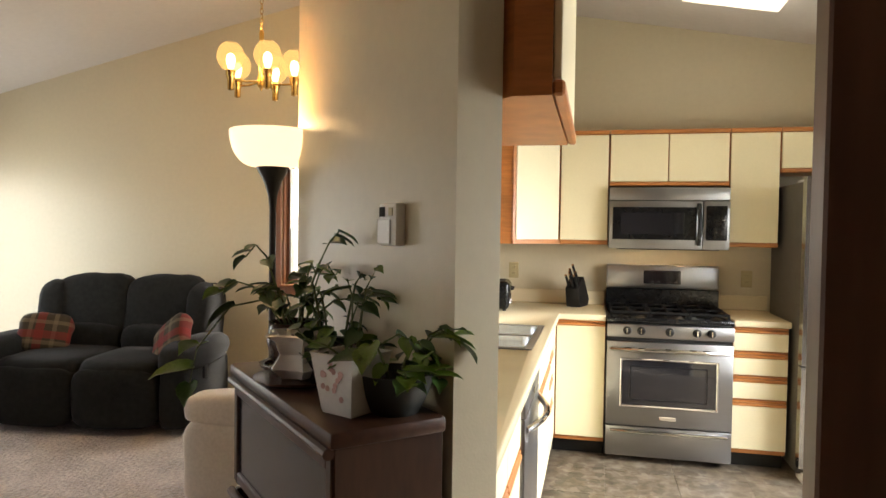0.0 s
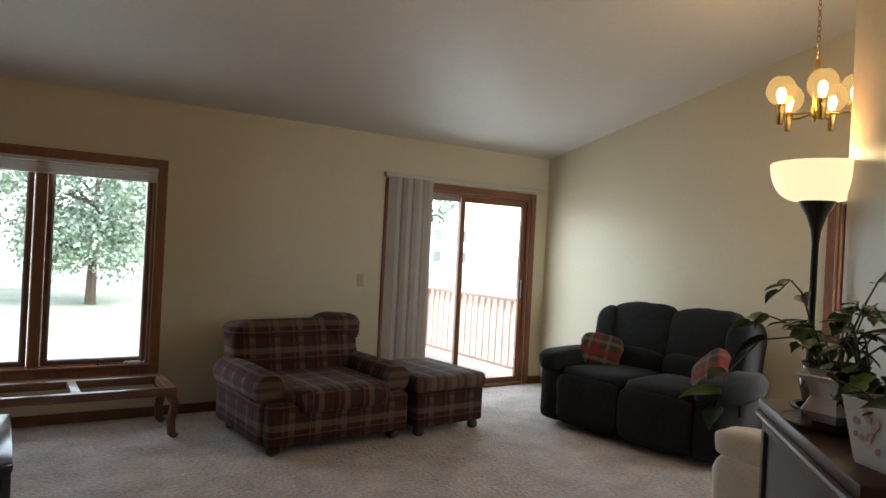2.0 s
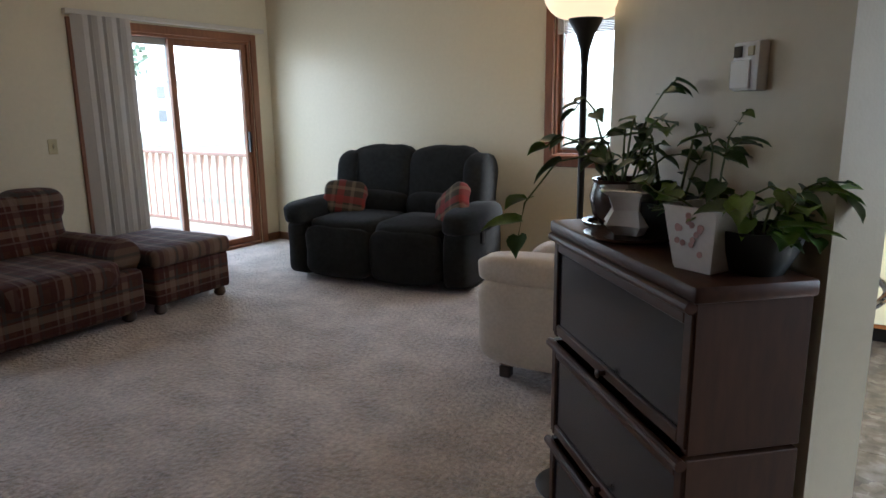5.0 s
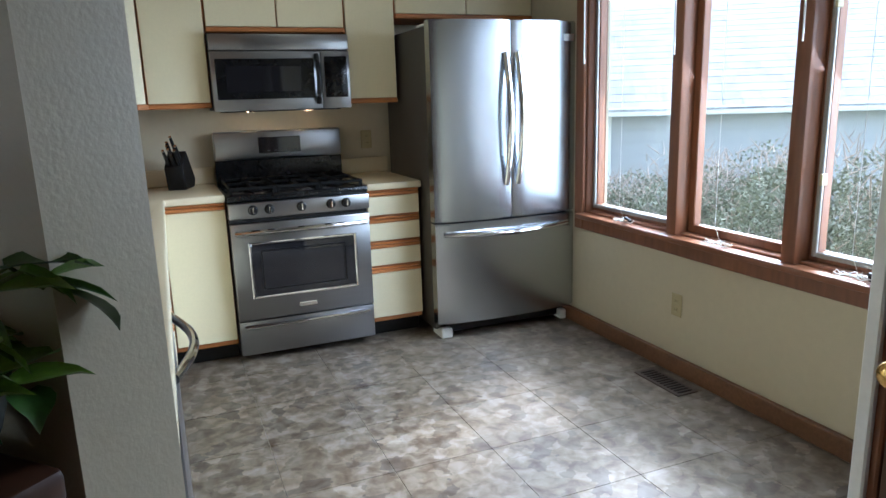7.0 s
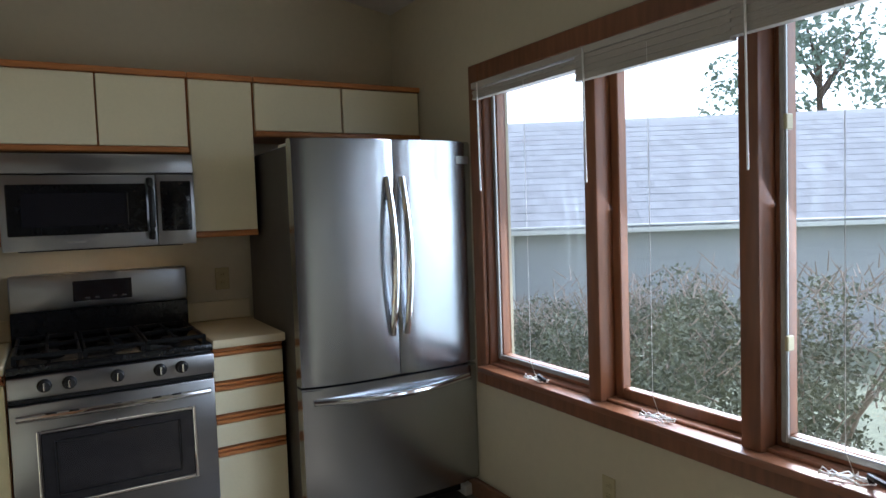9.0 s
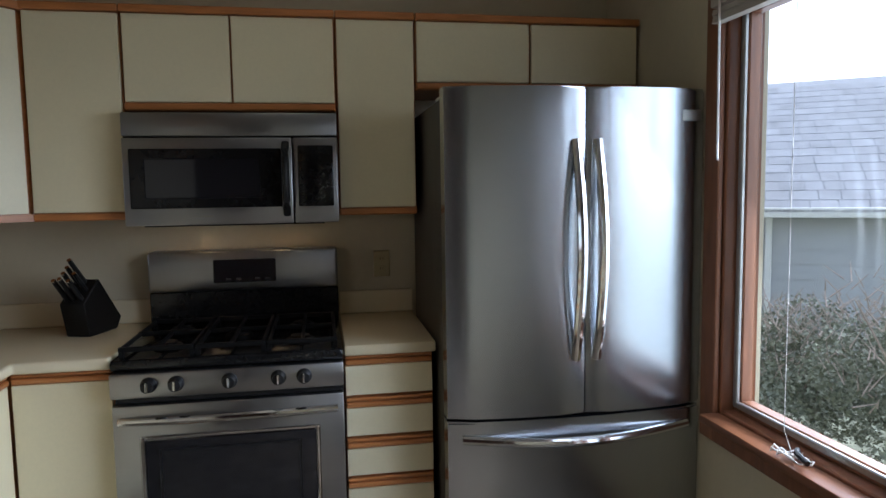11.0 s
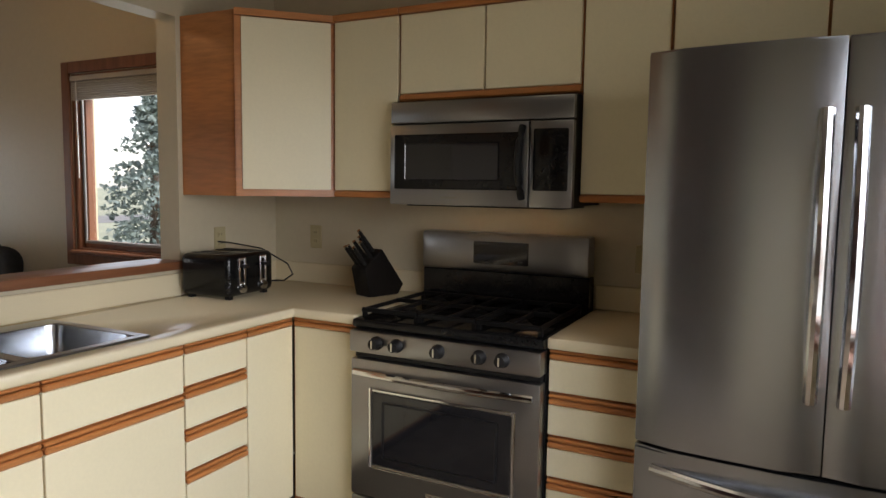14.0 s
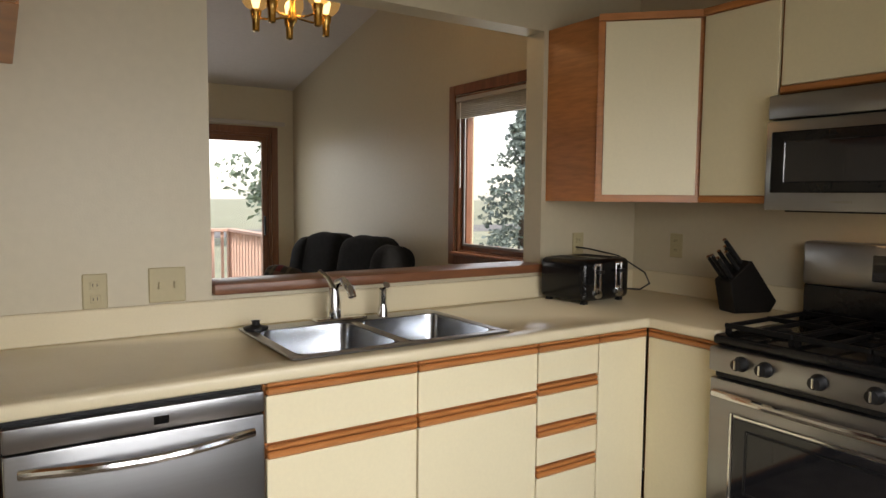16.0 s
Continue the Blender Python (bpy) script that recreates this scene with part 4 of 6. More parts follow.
# knife block
t = thing("knife_block", (0.745, -0.155, CT), "black wooden knife block with black-handled knives", "knife block", rz=72, local=True)
bm = bm_new()
pts = [(-0.10, 0.0), (0.07, 0.0), (0.10, 0.045), (-0.03, 0.215), (-0.13, 0.13)]
lo = [bm.verts.new((x, -0.05, z)) for x, z in pts]
hi = [bm.verts.new((x, 0.05, z)) for x, z in pts]
bm.faces.new(lo), bm.faces.new(hi[::-1])
for i in range(5):
    bm.faces.new((lo[i], hi[i], hi[(i + 1) % 5], lo[(i + 1) % 5]))
bmesh.ops.bevel(bm, geom=bm.edges[:], offset=0.004, segments=1, affect='EDGES')
part("block", bm, M_KNIFE, t)
for i, (s, y, ln) in enumerate(((0.2, -0.03, 0.10), (0.2, 0.0, 0.11), (0.2, 0.03, 0.10), (0.55, -0.025, 0.09), (0.55, 0.02, 0.09), (0.85, 0.0, 0.12), (0.85, 0.03, 0.08))):
    a = Vector((-0.13, 0, 0.13)).lerp(Vector((-0.03, 0, 0.215)), s)
    dirn = Vector((-0.085, 0, 0.10)).normalized()
    kn = part("knife_handle", tube(bm_new(), [a + Vector((0, y, 0)) - dirn * 0.01, a + Vector((0, y, 0)) + dirn * ln * 0.6, a + Vector((0, y, 0)) + dirn * ln], 0.010, 8, 0.85), M_BLACKM, t)
    part("bolster", tube(bm_new(), [a + Vector((0, y, 0)) + dirn * ln, a + Vector((0, y, 0)) + dirn * (ln + 0.006)], 0.0085, 8), M_CHROME, t)


def plate(name, at, face, label, kind):
    """An electric plate: face gives the wall it sits on."""
    t = thing(name, at, label, "outlet" if kind == "outlet" else "switch")
    x, y, z = at

    def b(u0, u1, v0, v1, d0, d1, bev=0.0):
        if face == 'Y':
            return box(x + u0, x + u1, y - d1, y - d0, z + v0, z + v1, bev)
        s = 1 if face == 'X' else -1
        a0, a1 = sorted((x + s * d0, x + s * d1))
        return box(a0, a1, y + u0, y + u1, z + v0, z + v1, bev)
    w = 0.058 if kind == "double" else 0.036
    part("cover", b(-w, w, -0.058, 0.058, 0.001, 0.007, 0.003), M_PLATE, t)
    if kind == "outlet":
        for v in (-0.022, 0.022):
            s = part("socket", b(-0.015, 0.015, v - 0.013, v + 0.013, 0.006, 0.009, 0.002), M_PLATE, t)
            for q in (-0.007, 0.005):
                part("slit", b(q, q + 0.002, v - 0.004, v + 0.006, 0.0088, 0.0095), M_BLACKM, t)
    else:
        for u0 in ((-0.024, 0.024) if kind == "double" else (0.0,)):
            part("toggle", b(u0 - 0.005, u0 + 0.005, -0.012, 0.012, 0.006, 0.016, 0.002), M_PLATE, t)
    return t


plate("outlet", (0.265, 0.0, 1.165), 'Y', "almond outlet plate above the counter corner", "outlet")
plate("outlet", (1.895, 0.0, 1.145), 'Y', "almond outlet plate beside the stove", "outlet")
plate("outlet", (0.0, -0.40, 1.165), 'X', "almond outlet plate with a plug above the toaster", "outlet")
plate("outlet", (0.0, -2.485, 1.082), 'X', "almond duplex outlet beside the light switches", "outlet")
plate("light_switch", (0.0, -2.27, 1.092), 'X', "almond double light switch plate", "double")
plate("outlet", (WX, -1.76, 0.345), 'E', "almond outlet plate below the kitchen window", "outlet")

# floor register
t = thing("floor_register", (2.80, -1.85, 0), "brown metal floor heating register", "register")
part("frame", box(2.745, 2.865, -2.02, -1.70, 0.0, 0.006, 0.002), M_VENT, t)
for i in range(12):
    part("slat", box(2.765, 2.845, -2.0 + i * 0.024, -1.992 + i * 0.024, 0.006, 0.010), M_BLACKM, t)

# ceiling light box
t = thing("ceiling_light", (1.60, -1.3, 2.88), "lit fluorescent ceiling light box with a white diffuser", "ceiling light")
bm = bm_new()
for k, (d0, d1, w) in enumerate(((0.0, 0.05, 0.0),)):
    z = lambda x: ceil_z(x)
    pts = [(1.34, -1.95), (1.88, -1.95), (1.88, -0.72), (1.34, -0.72)]
    low = [bm.verts.new((x, y, z(x) - 0.055)) for x, y in pts]
    high = [bm.verts.new((x, y, z(x) - 0.004)) for x, y in pts]
    bm.faces.new(low[::-1]), bm.faces.new(high)
    for i in range(4):
        bm.faces.new((low[i], low[(i + 1) % 4], high[(i + 1) % 4], high[i]))
part("diffuser", bm, M_DIFF, t, smooth=None)

# ---- living room ----
# diagonal bookcase, front along the wall
B0 = Vector((-0.155, -3.30, 0))
BW = 0.745
t = thing("barrister_bookcase", (B0.x, B0.y, 0), "dark mahogany barrister bookcase with three glazed lift-up doors", "bookcase", rz=-46, local=True)
BD = 0.25
part("top_board", box(-0.015, BW + 0.015, -0.015, BD, 1.035, 1.07, 0.008, 2), M_BOOK, t)
for i, (z0, z1) in enumerate(((0.09, 0.39), (0.40, 0.71), (0.72, 1.035))):
    bm = bx(bm_new(), 0, 0.022, 0.0, BD, z0, z1, 0.002)
    part("side_panel", bm, M_BOOKS, t)
    part("side_panel", box(BW - 0.022, BW, 0.0, BD, z0, z1, 0.002), M_BOOKS, t)
    part("back_panel", box(0.022, BW - 0.022, BD - 0.012, BD, z0, z1), M_BOOK, t)
    part("shelf", box(0.022, BW - 0.022, 0.02, BD - 0.013, z0, z0 + 0.018), M_BOOK, t)
    d = part("door", frame_of(bm_new(), 'X', -0.006, 0.02, 0.003, BW - 0.003, z0 + 0.012, z1 - 0.022, 0.03, 0.003), M_BOOK, t)
    part("door_pane", box(0.033, BW - 0.033, 0.002, 0.006, z0 + 0.04, z1 - 0.05), M_BGLASS, d, "dark dusty glass")
    part("moulding", tube(bm_new(), [(0.0, -0.012, z1 - 0.01), (BW, -0.012, z1 - 0.01)], 0.013, 10), M_BOOK, t)
    part("knob", lathe(bm_new(), [(0.007, 0), (0.006, 0.012), (0.012, 0.02), (0.0, 0.026)], (BW / 2, -0.006, z0 + 0.027), 12, 'Y', close=False), M_BOOK, d)
part("plinth", box(-0.008, BW + 0.008, -0.012, BD, 0.0, 0.088, 0.008, 2), M_BOOK, t)
BM = Matrix.LocRotScale((B0.x, B0.y, 0), Euler((0, 0, radians(-46))), None)


def on_case(u, v, z=1.07):
    return tuple(BM @ Vector((u, v, z)))


# thermostat on the diagonal wall
t = thing("thermostat", (0.372, -3.457, 1.425), "white wall thermostat with a small dark screen", "thermostat", rz=-45, local=True)
part("housing", box(-0.045, 0.045, -0.028, 0.0, 0.0, 0.105, 0.006, 2), M_WHITE, t)
part("screen", box(-0.038, -0.010, -0.030, -0.027, 0.072, 0.096), M_BLKGL, t)
part("cover_flap", box(-0.045, 0.022, -0.032, -0.0285, 0.004, 0.066, 0.003), M_WHITE, t)
part("slider", box(0.010, 0.032, -0.031, -0.028, 0.074, 0.094, 0.002), M_PLATE, t)


def leaf_mesh(name, material, w=0.5):
    bm = bm_new()
    rows = []
    for s, half in ((0.0, 0.0), (-0.03, 0.20), (0.12, 0.40), (0.35, 0.46), (0.6, 0.36), (0.82, 0.17), (1.0, 0.0)):
        y = s
        droop = -0.35 * s * s
        if half == 0:
            rows.append([bm.verts.new((0, y, droop))])
        else:
            h = half * w * 1.6
            rows.append([bm.verts.new((-h, y, droop + 0.10)), bm.verts.new((-h * 0.5, y, droop + 0.03)), bm.verts.new((0, y, droop)), bm.verts.new((h * 0.5, y, droop + 0.03)), bm.verts.new((h, y, droop + 0.10))])
    for a, b in zip(rows, rows[1:]):
        if len(a) == 1:
            for i in range(4):
                bm.faces.new((a[0], b[i], b[i + 1]))
        elif len(b) == 1:
            for i in range(4):
                bm.faces.new((a[i], b[0], a[i + 1]))
        else:
            for i in range(4):
                bm.faces.new((a[i], b[i], b[i + 1], a[i + 1]))
    return mesh_of(name, bm, material, 60)


LEAF_D, LEAF_L = leaf_mesh("leaf", M_LEAF), leaf_mesh("leaf", M_LEAFL)
rng = random.Random(11)


def plant(at, label, pot, stems, light=0.3, rz=0.0):
    """A potted pothos: pot(thing) builds the vessel; each stem is (points, leaf size)."""
    t = thing("potted_plant", at, label, "plant", "plants on the bookcase", local=True)
    pot(t)
    for pts, size in stems:
        st = part("stem", tube(bm_new(), pts, 0.0035, 6, 0.6), M_STEM, t)
        n = len(pts)
        for i in range(1, n):
            p, q = Vector(pts[i - 1]), Vector(pts[i])
            for k in range(1 if i < n - 1 else 2):
                o = bpy.data.objects.new("leaf", LEAF_L if rng.random() < light else LEAF_D)
                scene.collection.objects.link(o)
                o.parent = t
                d = (q - p)
                yaw = math.atan2(d.y, d.x) - math.pi / 2 + rng.uniform(-1.3, 1.3)
                s = size * rng.uniform(0.75, 1.2)
                o.matrix_basis = Matrix.LocRotScale(p.lerp(q, 0.9 - 0.4 * k), Euler((rng.uniform(-0.5, 0.35), rng.uniform(-0.5, 0.5), yaw)), (s, s, s))
    return t


def square_pot(t):
    bm = bm_new()
    rows = []
    for z, h in ((0.0, 0.058), (0.012, 0.062), (0.17, 0.085), (0.178, 0.088), (0.178, 0.078), (0.155, 0.076)):
        rows.append([bm.verts.new((sx * h, sy * h, z)) for sx, sy in ((-1, -1), (1, -1), (1, 1), (-1, 1))])
    for a, b in zip(rows, rows[1:]):
        for i in range(4):
            bm.faces.new((a[i], a[(i + 1) % 4], b[(i + 1) % 4], b[i]))
    bm.faces.new(rows[0][::-1])
    p = part("pot", bm, M_POT, t, "tapered square white ceramic pot with pink flowers")
    part("soil", box(-0.074, 0.074, -0.074, 0.074, 0.14, 0.157), M_SOIL, t)
    r2 = random.Random(3)
    for i in range(16):
        z = r2.uniform(0.05, 0.155)
        h = 0.062 + (0.085 - 0.062) * z / 0.17 + 0.001
        a = r2.uniform(-0.045, 0.045)
        for face in (0, 1):
            c = (a, -h, z) if face == 0 else (-h, a, z)
            fl = lathe(bm_new(), [(0.009, 0.0), (0.009, 0.0015)], c, 7, 'Y' if face == 0 else 'X')
            part("flower", fl, M_ROSE, p)


def round_pot(t):
    part("pot", lathe(bm_new(), [(0.05, 0.0), (0.075, 0.03), (0.085, 0.08), (0.075, 0.12), (0.08, 0.13), (0.07, 0.13), (0.066, 0.11)], (0, 0, 0), 20, close=False), M_POTB, t, "dark brown glazed pot")
    part("soil", lathe(bm_new(), [(0.067, 0.10), (0.067, 0.115), (0.0, 0.118)], (0, 0, 0), 16, close=False), M_SOIL, t)
    part("saucer", lathe(bm_new(), [(0.07, -0.0), (0.10, 0.004), (0.105, 0.014), (0.09, 0.012)], (0, 0, 0), 20, close=False), M_POTB, t)


def low_pot(t):
    part("pot", lathe(bm_new(), [(0.06, 0.0), (0.085, 0.05), (0.10, 0.10), (0.094, 0.10), (0.08, 0.07)], (0, 0, 0), 20, close=False), mat("dark_plastic_pot", (0.012, 0.016, 0.012), 0.5), t, "dark plastic pot")
    part("soil", lathe(bm_new(), [(0.08, 0.06), (0.085, 0.08), (0.0, 0.085)], (0, 0, 0), 16, close=False), M_SOIL, t)


def spray(n, base_z, reach, height, r, seed, size, dirs=None):
    """Arching stems round a pot."""
    q = random.Random(seed)
    out = []
    for i in range(n):
        a = dirs[i % len(dirs)] + q.uniform(-0.3, 0.3) if dirs else 2 * math.pi * i / n + q.uniform(-0.4, 0.4)
        L, H = reach * q.uniform(0.6, 1.1), height * q.uniform(0.4, 1.1)
        pts = []
        for k in range(5):
            f = k / 4
            pts.append((math.cos(a) * (r * 0.5 + L * f), math.sin(a) * (r * 0.5 + L * f), base_z + H * math.sin(math.pi * min(1, 0.62 * f + 0.0)) - 0.04 * f * f))
        out.append((pts, size))
    return out


tall = [([(0.0, 0.0, 0.15), (-0.01, 0.01, 0.24), (-0.015, 0.02, 0.33), (-0.05, 0.03, 0.385)], 0.075), ([(0.02, 0.0, 0.15), (0.03, 0.0, 0.25), (0.035, 0.01, 0.32), (0.085, 0.01, 0.36)], 0.075),
        ([(0.01, 0.02, 0.15), (0.01, 0.03, 0.26), (0.02, 0.04, 0.36), (0.06, 0.05, 0.43)], 0.035), ([(-0.02, 0.0, 0.15), (-0.08, -0.03, 0.19), (-0.15, -0.04, 0.20), (-0.20, -0.04, 0.23)], 0.085),
        ([(0.02, 0.0, 0.15), (0.09, 0.02, 0.20), (0.16, 0.03, 0.24), (0.22, 0.04, 0.22)], 0.075), ([(0.0, 0.0, 0.15), (-0.06, -0.05, 0.17), (-0.14, -0.07, 0.15)], 0.06)]
square_plant = plant(on_case(0.628, 0.085), "pothos with tall stems in a white square ceramic pot", square_pot, tall, 0.15)
square_plant.scale, square_plant.rotation_euler = (0.72, 0.72, 0.74), (0, 0, radians(-24))
plant(on_case(0.672, 0.17), "bushy pothos with bright green leaves trailing over the bookcase end", low_pot,
      spray(11, 0.07, 0.13, 0.15, 0.06, 5, 0.068, dirs=[-0.9, -0.2, 0.5, 1.2, 2.4, 3.6, -1.6]), 0.75).scale = (0.88, 0.88, 0.88)
plant(on_case(0.12, 0.14), "pothos with long arching stems in a dark round pot", round_pot,
      spray(10, 0.11, 0.17, 0.24, 0.07, 8, 0.058) + [([(0, 0, 0.12), (-0.05, -0.06, 0.20), (-0.14, -0.12, 0.18), (-0.21, -0.17, 0.07), (-0.22, -0.19, -0.03)], 0.10), ([(0, 0, 0.12), (0.06, 0.02, 0.3), (0.11, -0.03, 0.36), (0.15, -0.06, 0.39)], 0.07)], 0.2)
plant(on_case(0.33, 0.165), "small pothos between two larger plants", low_pot, spray(6, 0.07, 0.12, 0.24, 0.06, 21, 0.055), 0.2)

# white figurine vase with a dark flask on a saucer
t = thing("ceramic_planter", on_case(0.30, 0.085), "white ruffled ceramic planter on a dark saucer", "planter", local=True)
part("saucer", lathe(bm_new(), [(0.09, 0.0), (0.115, 0.01), (0.118, 0.016), (0.10, 0.012), (0.0, 0.010)], (0, 0, 0), 22, close=False), M_POTB, t)
bm = bm_new()
lathe(bm, [(0.045, 0.014), (0.07, 0.04), (0.05, 0.075), (0.062, 0.11), (0.085, 0.125), (0.075, 0.128), (0.045, 0.10)], (0, 0, 0), 24, close=False)
for v in bm.verts:
    a = math.atan2(v.co.y, v.co.x)
    k = 1 + 0.16 * math.sin(5 * a) + 0.06 * math.sin(11 * a)
    v.co.x *= k
    v.co.y *= k
part("bowl", bm, M_POT, t)
part("bottle", lathe(bm_new(), [(0.016, 0.03), (0.018, 0.08), (0.012, 0.11), (0.013, 0.125)], (0.0, -0.02, 0), 12), M_BLACKM, t)


# floor lamps
def floor_lamp(x, y, dz, label):
    """A torchiere; dz raises or lowers its bowl."""
    t = thing("floor_lamp", (x, y, 0), label, "floor lamp", "torchiere lamps")
    part("base", lathe(bm_new(), [(0.13, 0.0), (0.135, 0.012), (0.12, 0.022), (0.03, 0.032), (0.014, 0.05)], (x, y, 0.0), 28), M_LAMPB, t)
    part("pole", tube(bm_new(), [(x, y, 0.045), (x, y, 1.52 + dz)], 0.0115, 12), M_LAMPB, t)
    part("neck", lathe(bm_new(), [(0.012, 1.49), (0.016, 1.53), (0.030, 1.575), (0.052, 1.615), (0.056, 1.625)], (x, y, dz), 20), M_LAMPB, t)
    prof = []
    for k in range(11):
        a = math.pi / 2 * k / 10
        prof.append((0.05 + 0.094 * math.sin(a) ** 0.8, 1.625 + 0.12 * (1 - math.cos(a))))
    prof += [(0.141, 1.748), (0.137, 1.745)] + [(r - 0.006, z + 0.004) for r, z in prof[::-1][1:-1]]
    part("shade", lathe(bm_new(), prof, (x, y, dz), 36, close=False), M_SHADE, t, "lit white glass bowl shade", 60)
    point_lamp("lamp_bulb", (x, y, 1.725 + dz), 1.3, WARM, 0.06)
    return t


floor_lamp(-0.225, -2.94, 0.045, "black torchiere floor lamp with a lit glass bowl beside the bookcase")
floor_lamp(-1.60, -5.585, -0.01, "black torchiere floor lamp with a lit glass bowl beside the television")

# chandelier
CX, CY = -1.07, -1.42
t = thing("chandelier", (CX, CY, 2.23), "brass five-arm chandelier with amber glass globes, lit", "chandelier")
zc = ceil_z(CX)
part("canopy", lathe(bm_new(), [(0.06, 0.0), (0.055, -0.02), (0.012, -0.035)], (CX, CY, zc - 0.002), 18), M_BRASS, t)
zz = zc - 0.035
k = 0
while zz > 2.60:
    bm = bm_new()
    ring = [(CX + (0.010 * math.cos(a) if k % 2 else 0), CY + (0 if k % 2 else 0.010 * math.cos(a)), zz - 0.018 + 0.018 * math.sin(a)) for a in [i * math.pi / 4 for i in range(9)]]
    tube(bm, ring, 0.0025, 5)
    part("chain_link", bm, M_BRASS, t)
    zz -= 0.029
    k += 1
part("stem", lathe(bm_new(), [(0.008, 2.61), (0.014, 2.60), (0.014, 2.36), (0.022, 2.34), (0.024, 2.29), (0.010, 2.275), (0.004, 2.26)], (CX, CY, 0), 16), M_BRASS, t)
for i in range(5):
    a = radians(20 + 72 * i)
    px, py = CX + 0.19 * math.cos(a), CY + 0.19 * math.sin(a)
    arm = part("arm", tube(bm_new(), [(CX, CY, 2.315), (CX + 0.1 * math.cos(a), CY + 0.1 * math.sin(a), 2.30), (px, py, 2.305)], 0.006, 8), M_BRASS, t)
    part("cup", lathe(bm_new(), [(0.006, 2.235), (0.018, 2.24), (0.020, 2.30), (0.026, 2.315), (0.030, 2.345), (0.026, 2.35)], (px, py, 0), 16), M_BRASS, arm)
    gl = part("globe", lathe(bm_new(), [(0.03 + 0.0, 2.345)] + [(0.078 * math.sin(b), 2.425 - 0.085 * math.cos(b)) for b in [0.45 + q * 0.24 for q in range(11)]], (px, py, 0), 24, close=False), M_GLOBE, arm, "amber glass globe", 60)
    gl.visible_shadow = False
    part("bulb", lathe(bm_new(), [(0.012, 2.35), (0.022, 2.385), (0.026, 2.41), (0.018, 2.435), (0.0, 2.445)], (px, py, 0), 14, close=False), M_BULB, arm, "lit bulb", 60)
    point_lamp("chandelier_bulb", (px, py, 2.47), 0.45, WARM, 0.03)


# loveseat
t = thing("recliner_loveseat", (-2.73, -0.62, 0), "charcoal microfibre reclining loveseat against the wall", "sofa", rz=8, local=True)
part("base", box(-0.70, 0.70, -0.30, 0.40, 0.05, 0.30, 0.03, 3), M_SUEDE, t)
for sx in (-1, 1):
    part("seat_cushion", puff(bm_new(), (sx * 0.30, -0.10, 0.42), (0.31, 0.40, 0.11), 0.42, sag=0.06), M_SUEDE, t, smooth=60)
    part("footrest_panel", puff(bm_new(), (sx * 0.30, -0.45, 0.26), (0.305, 0.07, 0.21), 0.40, sag=0.05), M_SUEDE, t, smooth=60)
    back = puff(bm_new(), (0, 0, 0), (0.315, 0.13, 0.30), 0.45, sag=0.07)
    bmesh.ops.rotate(back, verts=back.verts, cent=(0, 0, 0), matrix=Matrix.Rotation(radians(-12), 3, 'X'))
    bmesh.ops.translate(back, verts=back.verts, vec=(sx * 0.295, 0.30, 0.77))
    part("back_cushion", back, M_SUEDE, t, smooth=60)
    low = puff(bm_new(), (sx * 0.295, 0.20, 0.56), (0.30, 0.12, 0.13), 0.5, sag=0.05)
    part("lumbar_cushion", low, M_SUEDE, t, smooth=60)
    wing = puff(bm_new(), (0, 0, 0), (0.12, 0.16, 0.27), 0.5, sag=0.06)
    bmesh.ops.rotate(wing, verts=wing.verts, cent=(0, 0, 0), matrix=Matrix.Rotation(radians(-12), 3, 'X'))
    bmesh.ops.translate(wing, verts=wing.verts, vec=(sx * 0.61, 0.30, 0.74))
    part("back_wing", wing, M_SUEDE, t, smooth=60)
    part("armrest", puff(bm_new(), (sx * 0.72, -0.10, 0.54), (0.13, 0.42, 0.105), 0.55, sag=0.06), M_SUEDE, t, smooth=60)
    part("arm_panel", puff(bm_new(), (sx * 0.71, -0.08, 0.27), (0.105, 0.40, 0.24), 0.3, sag=0.04), M_SUEDE, t, smooth=60)
part("recline_lever", box(0.812, 0.83, -0.20, -0.14, 0.36, 0.46, 0.004), M_BLACKM, t)


def pillow(at, turn, label):
    bm = puff(bm_new(), (0, 0, 0), (0.18, 0.07, 0.145), 0.62, sag=0.08)
    for v in bm.verts:
        k = (abs(v.co.x) / 0.18) * (abs(v.co.z) / 0.145)
        v.co.x *= 1 + 0.12 * k
        v.co.z *= 1 + 0.12 * k
    o = solo("throw_pillow", bm, M_PILLOW, label, "pillow", "plaid throw pillows", smooth=60)
    o.location, o.rotation_euler = at, turn
    return o


pillow((-3.22, -0.72, 0.635), (radians(-25), radians(8), radians(32)), "red and olive plaid throw pillow leaning on the loveseat arm")
pillow((-2.16, -0.68, 0.635), (radians(-30), radians(-32), radians(-14)), "red plaid throw pillow tilted against the loveseat arm")

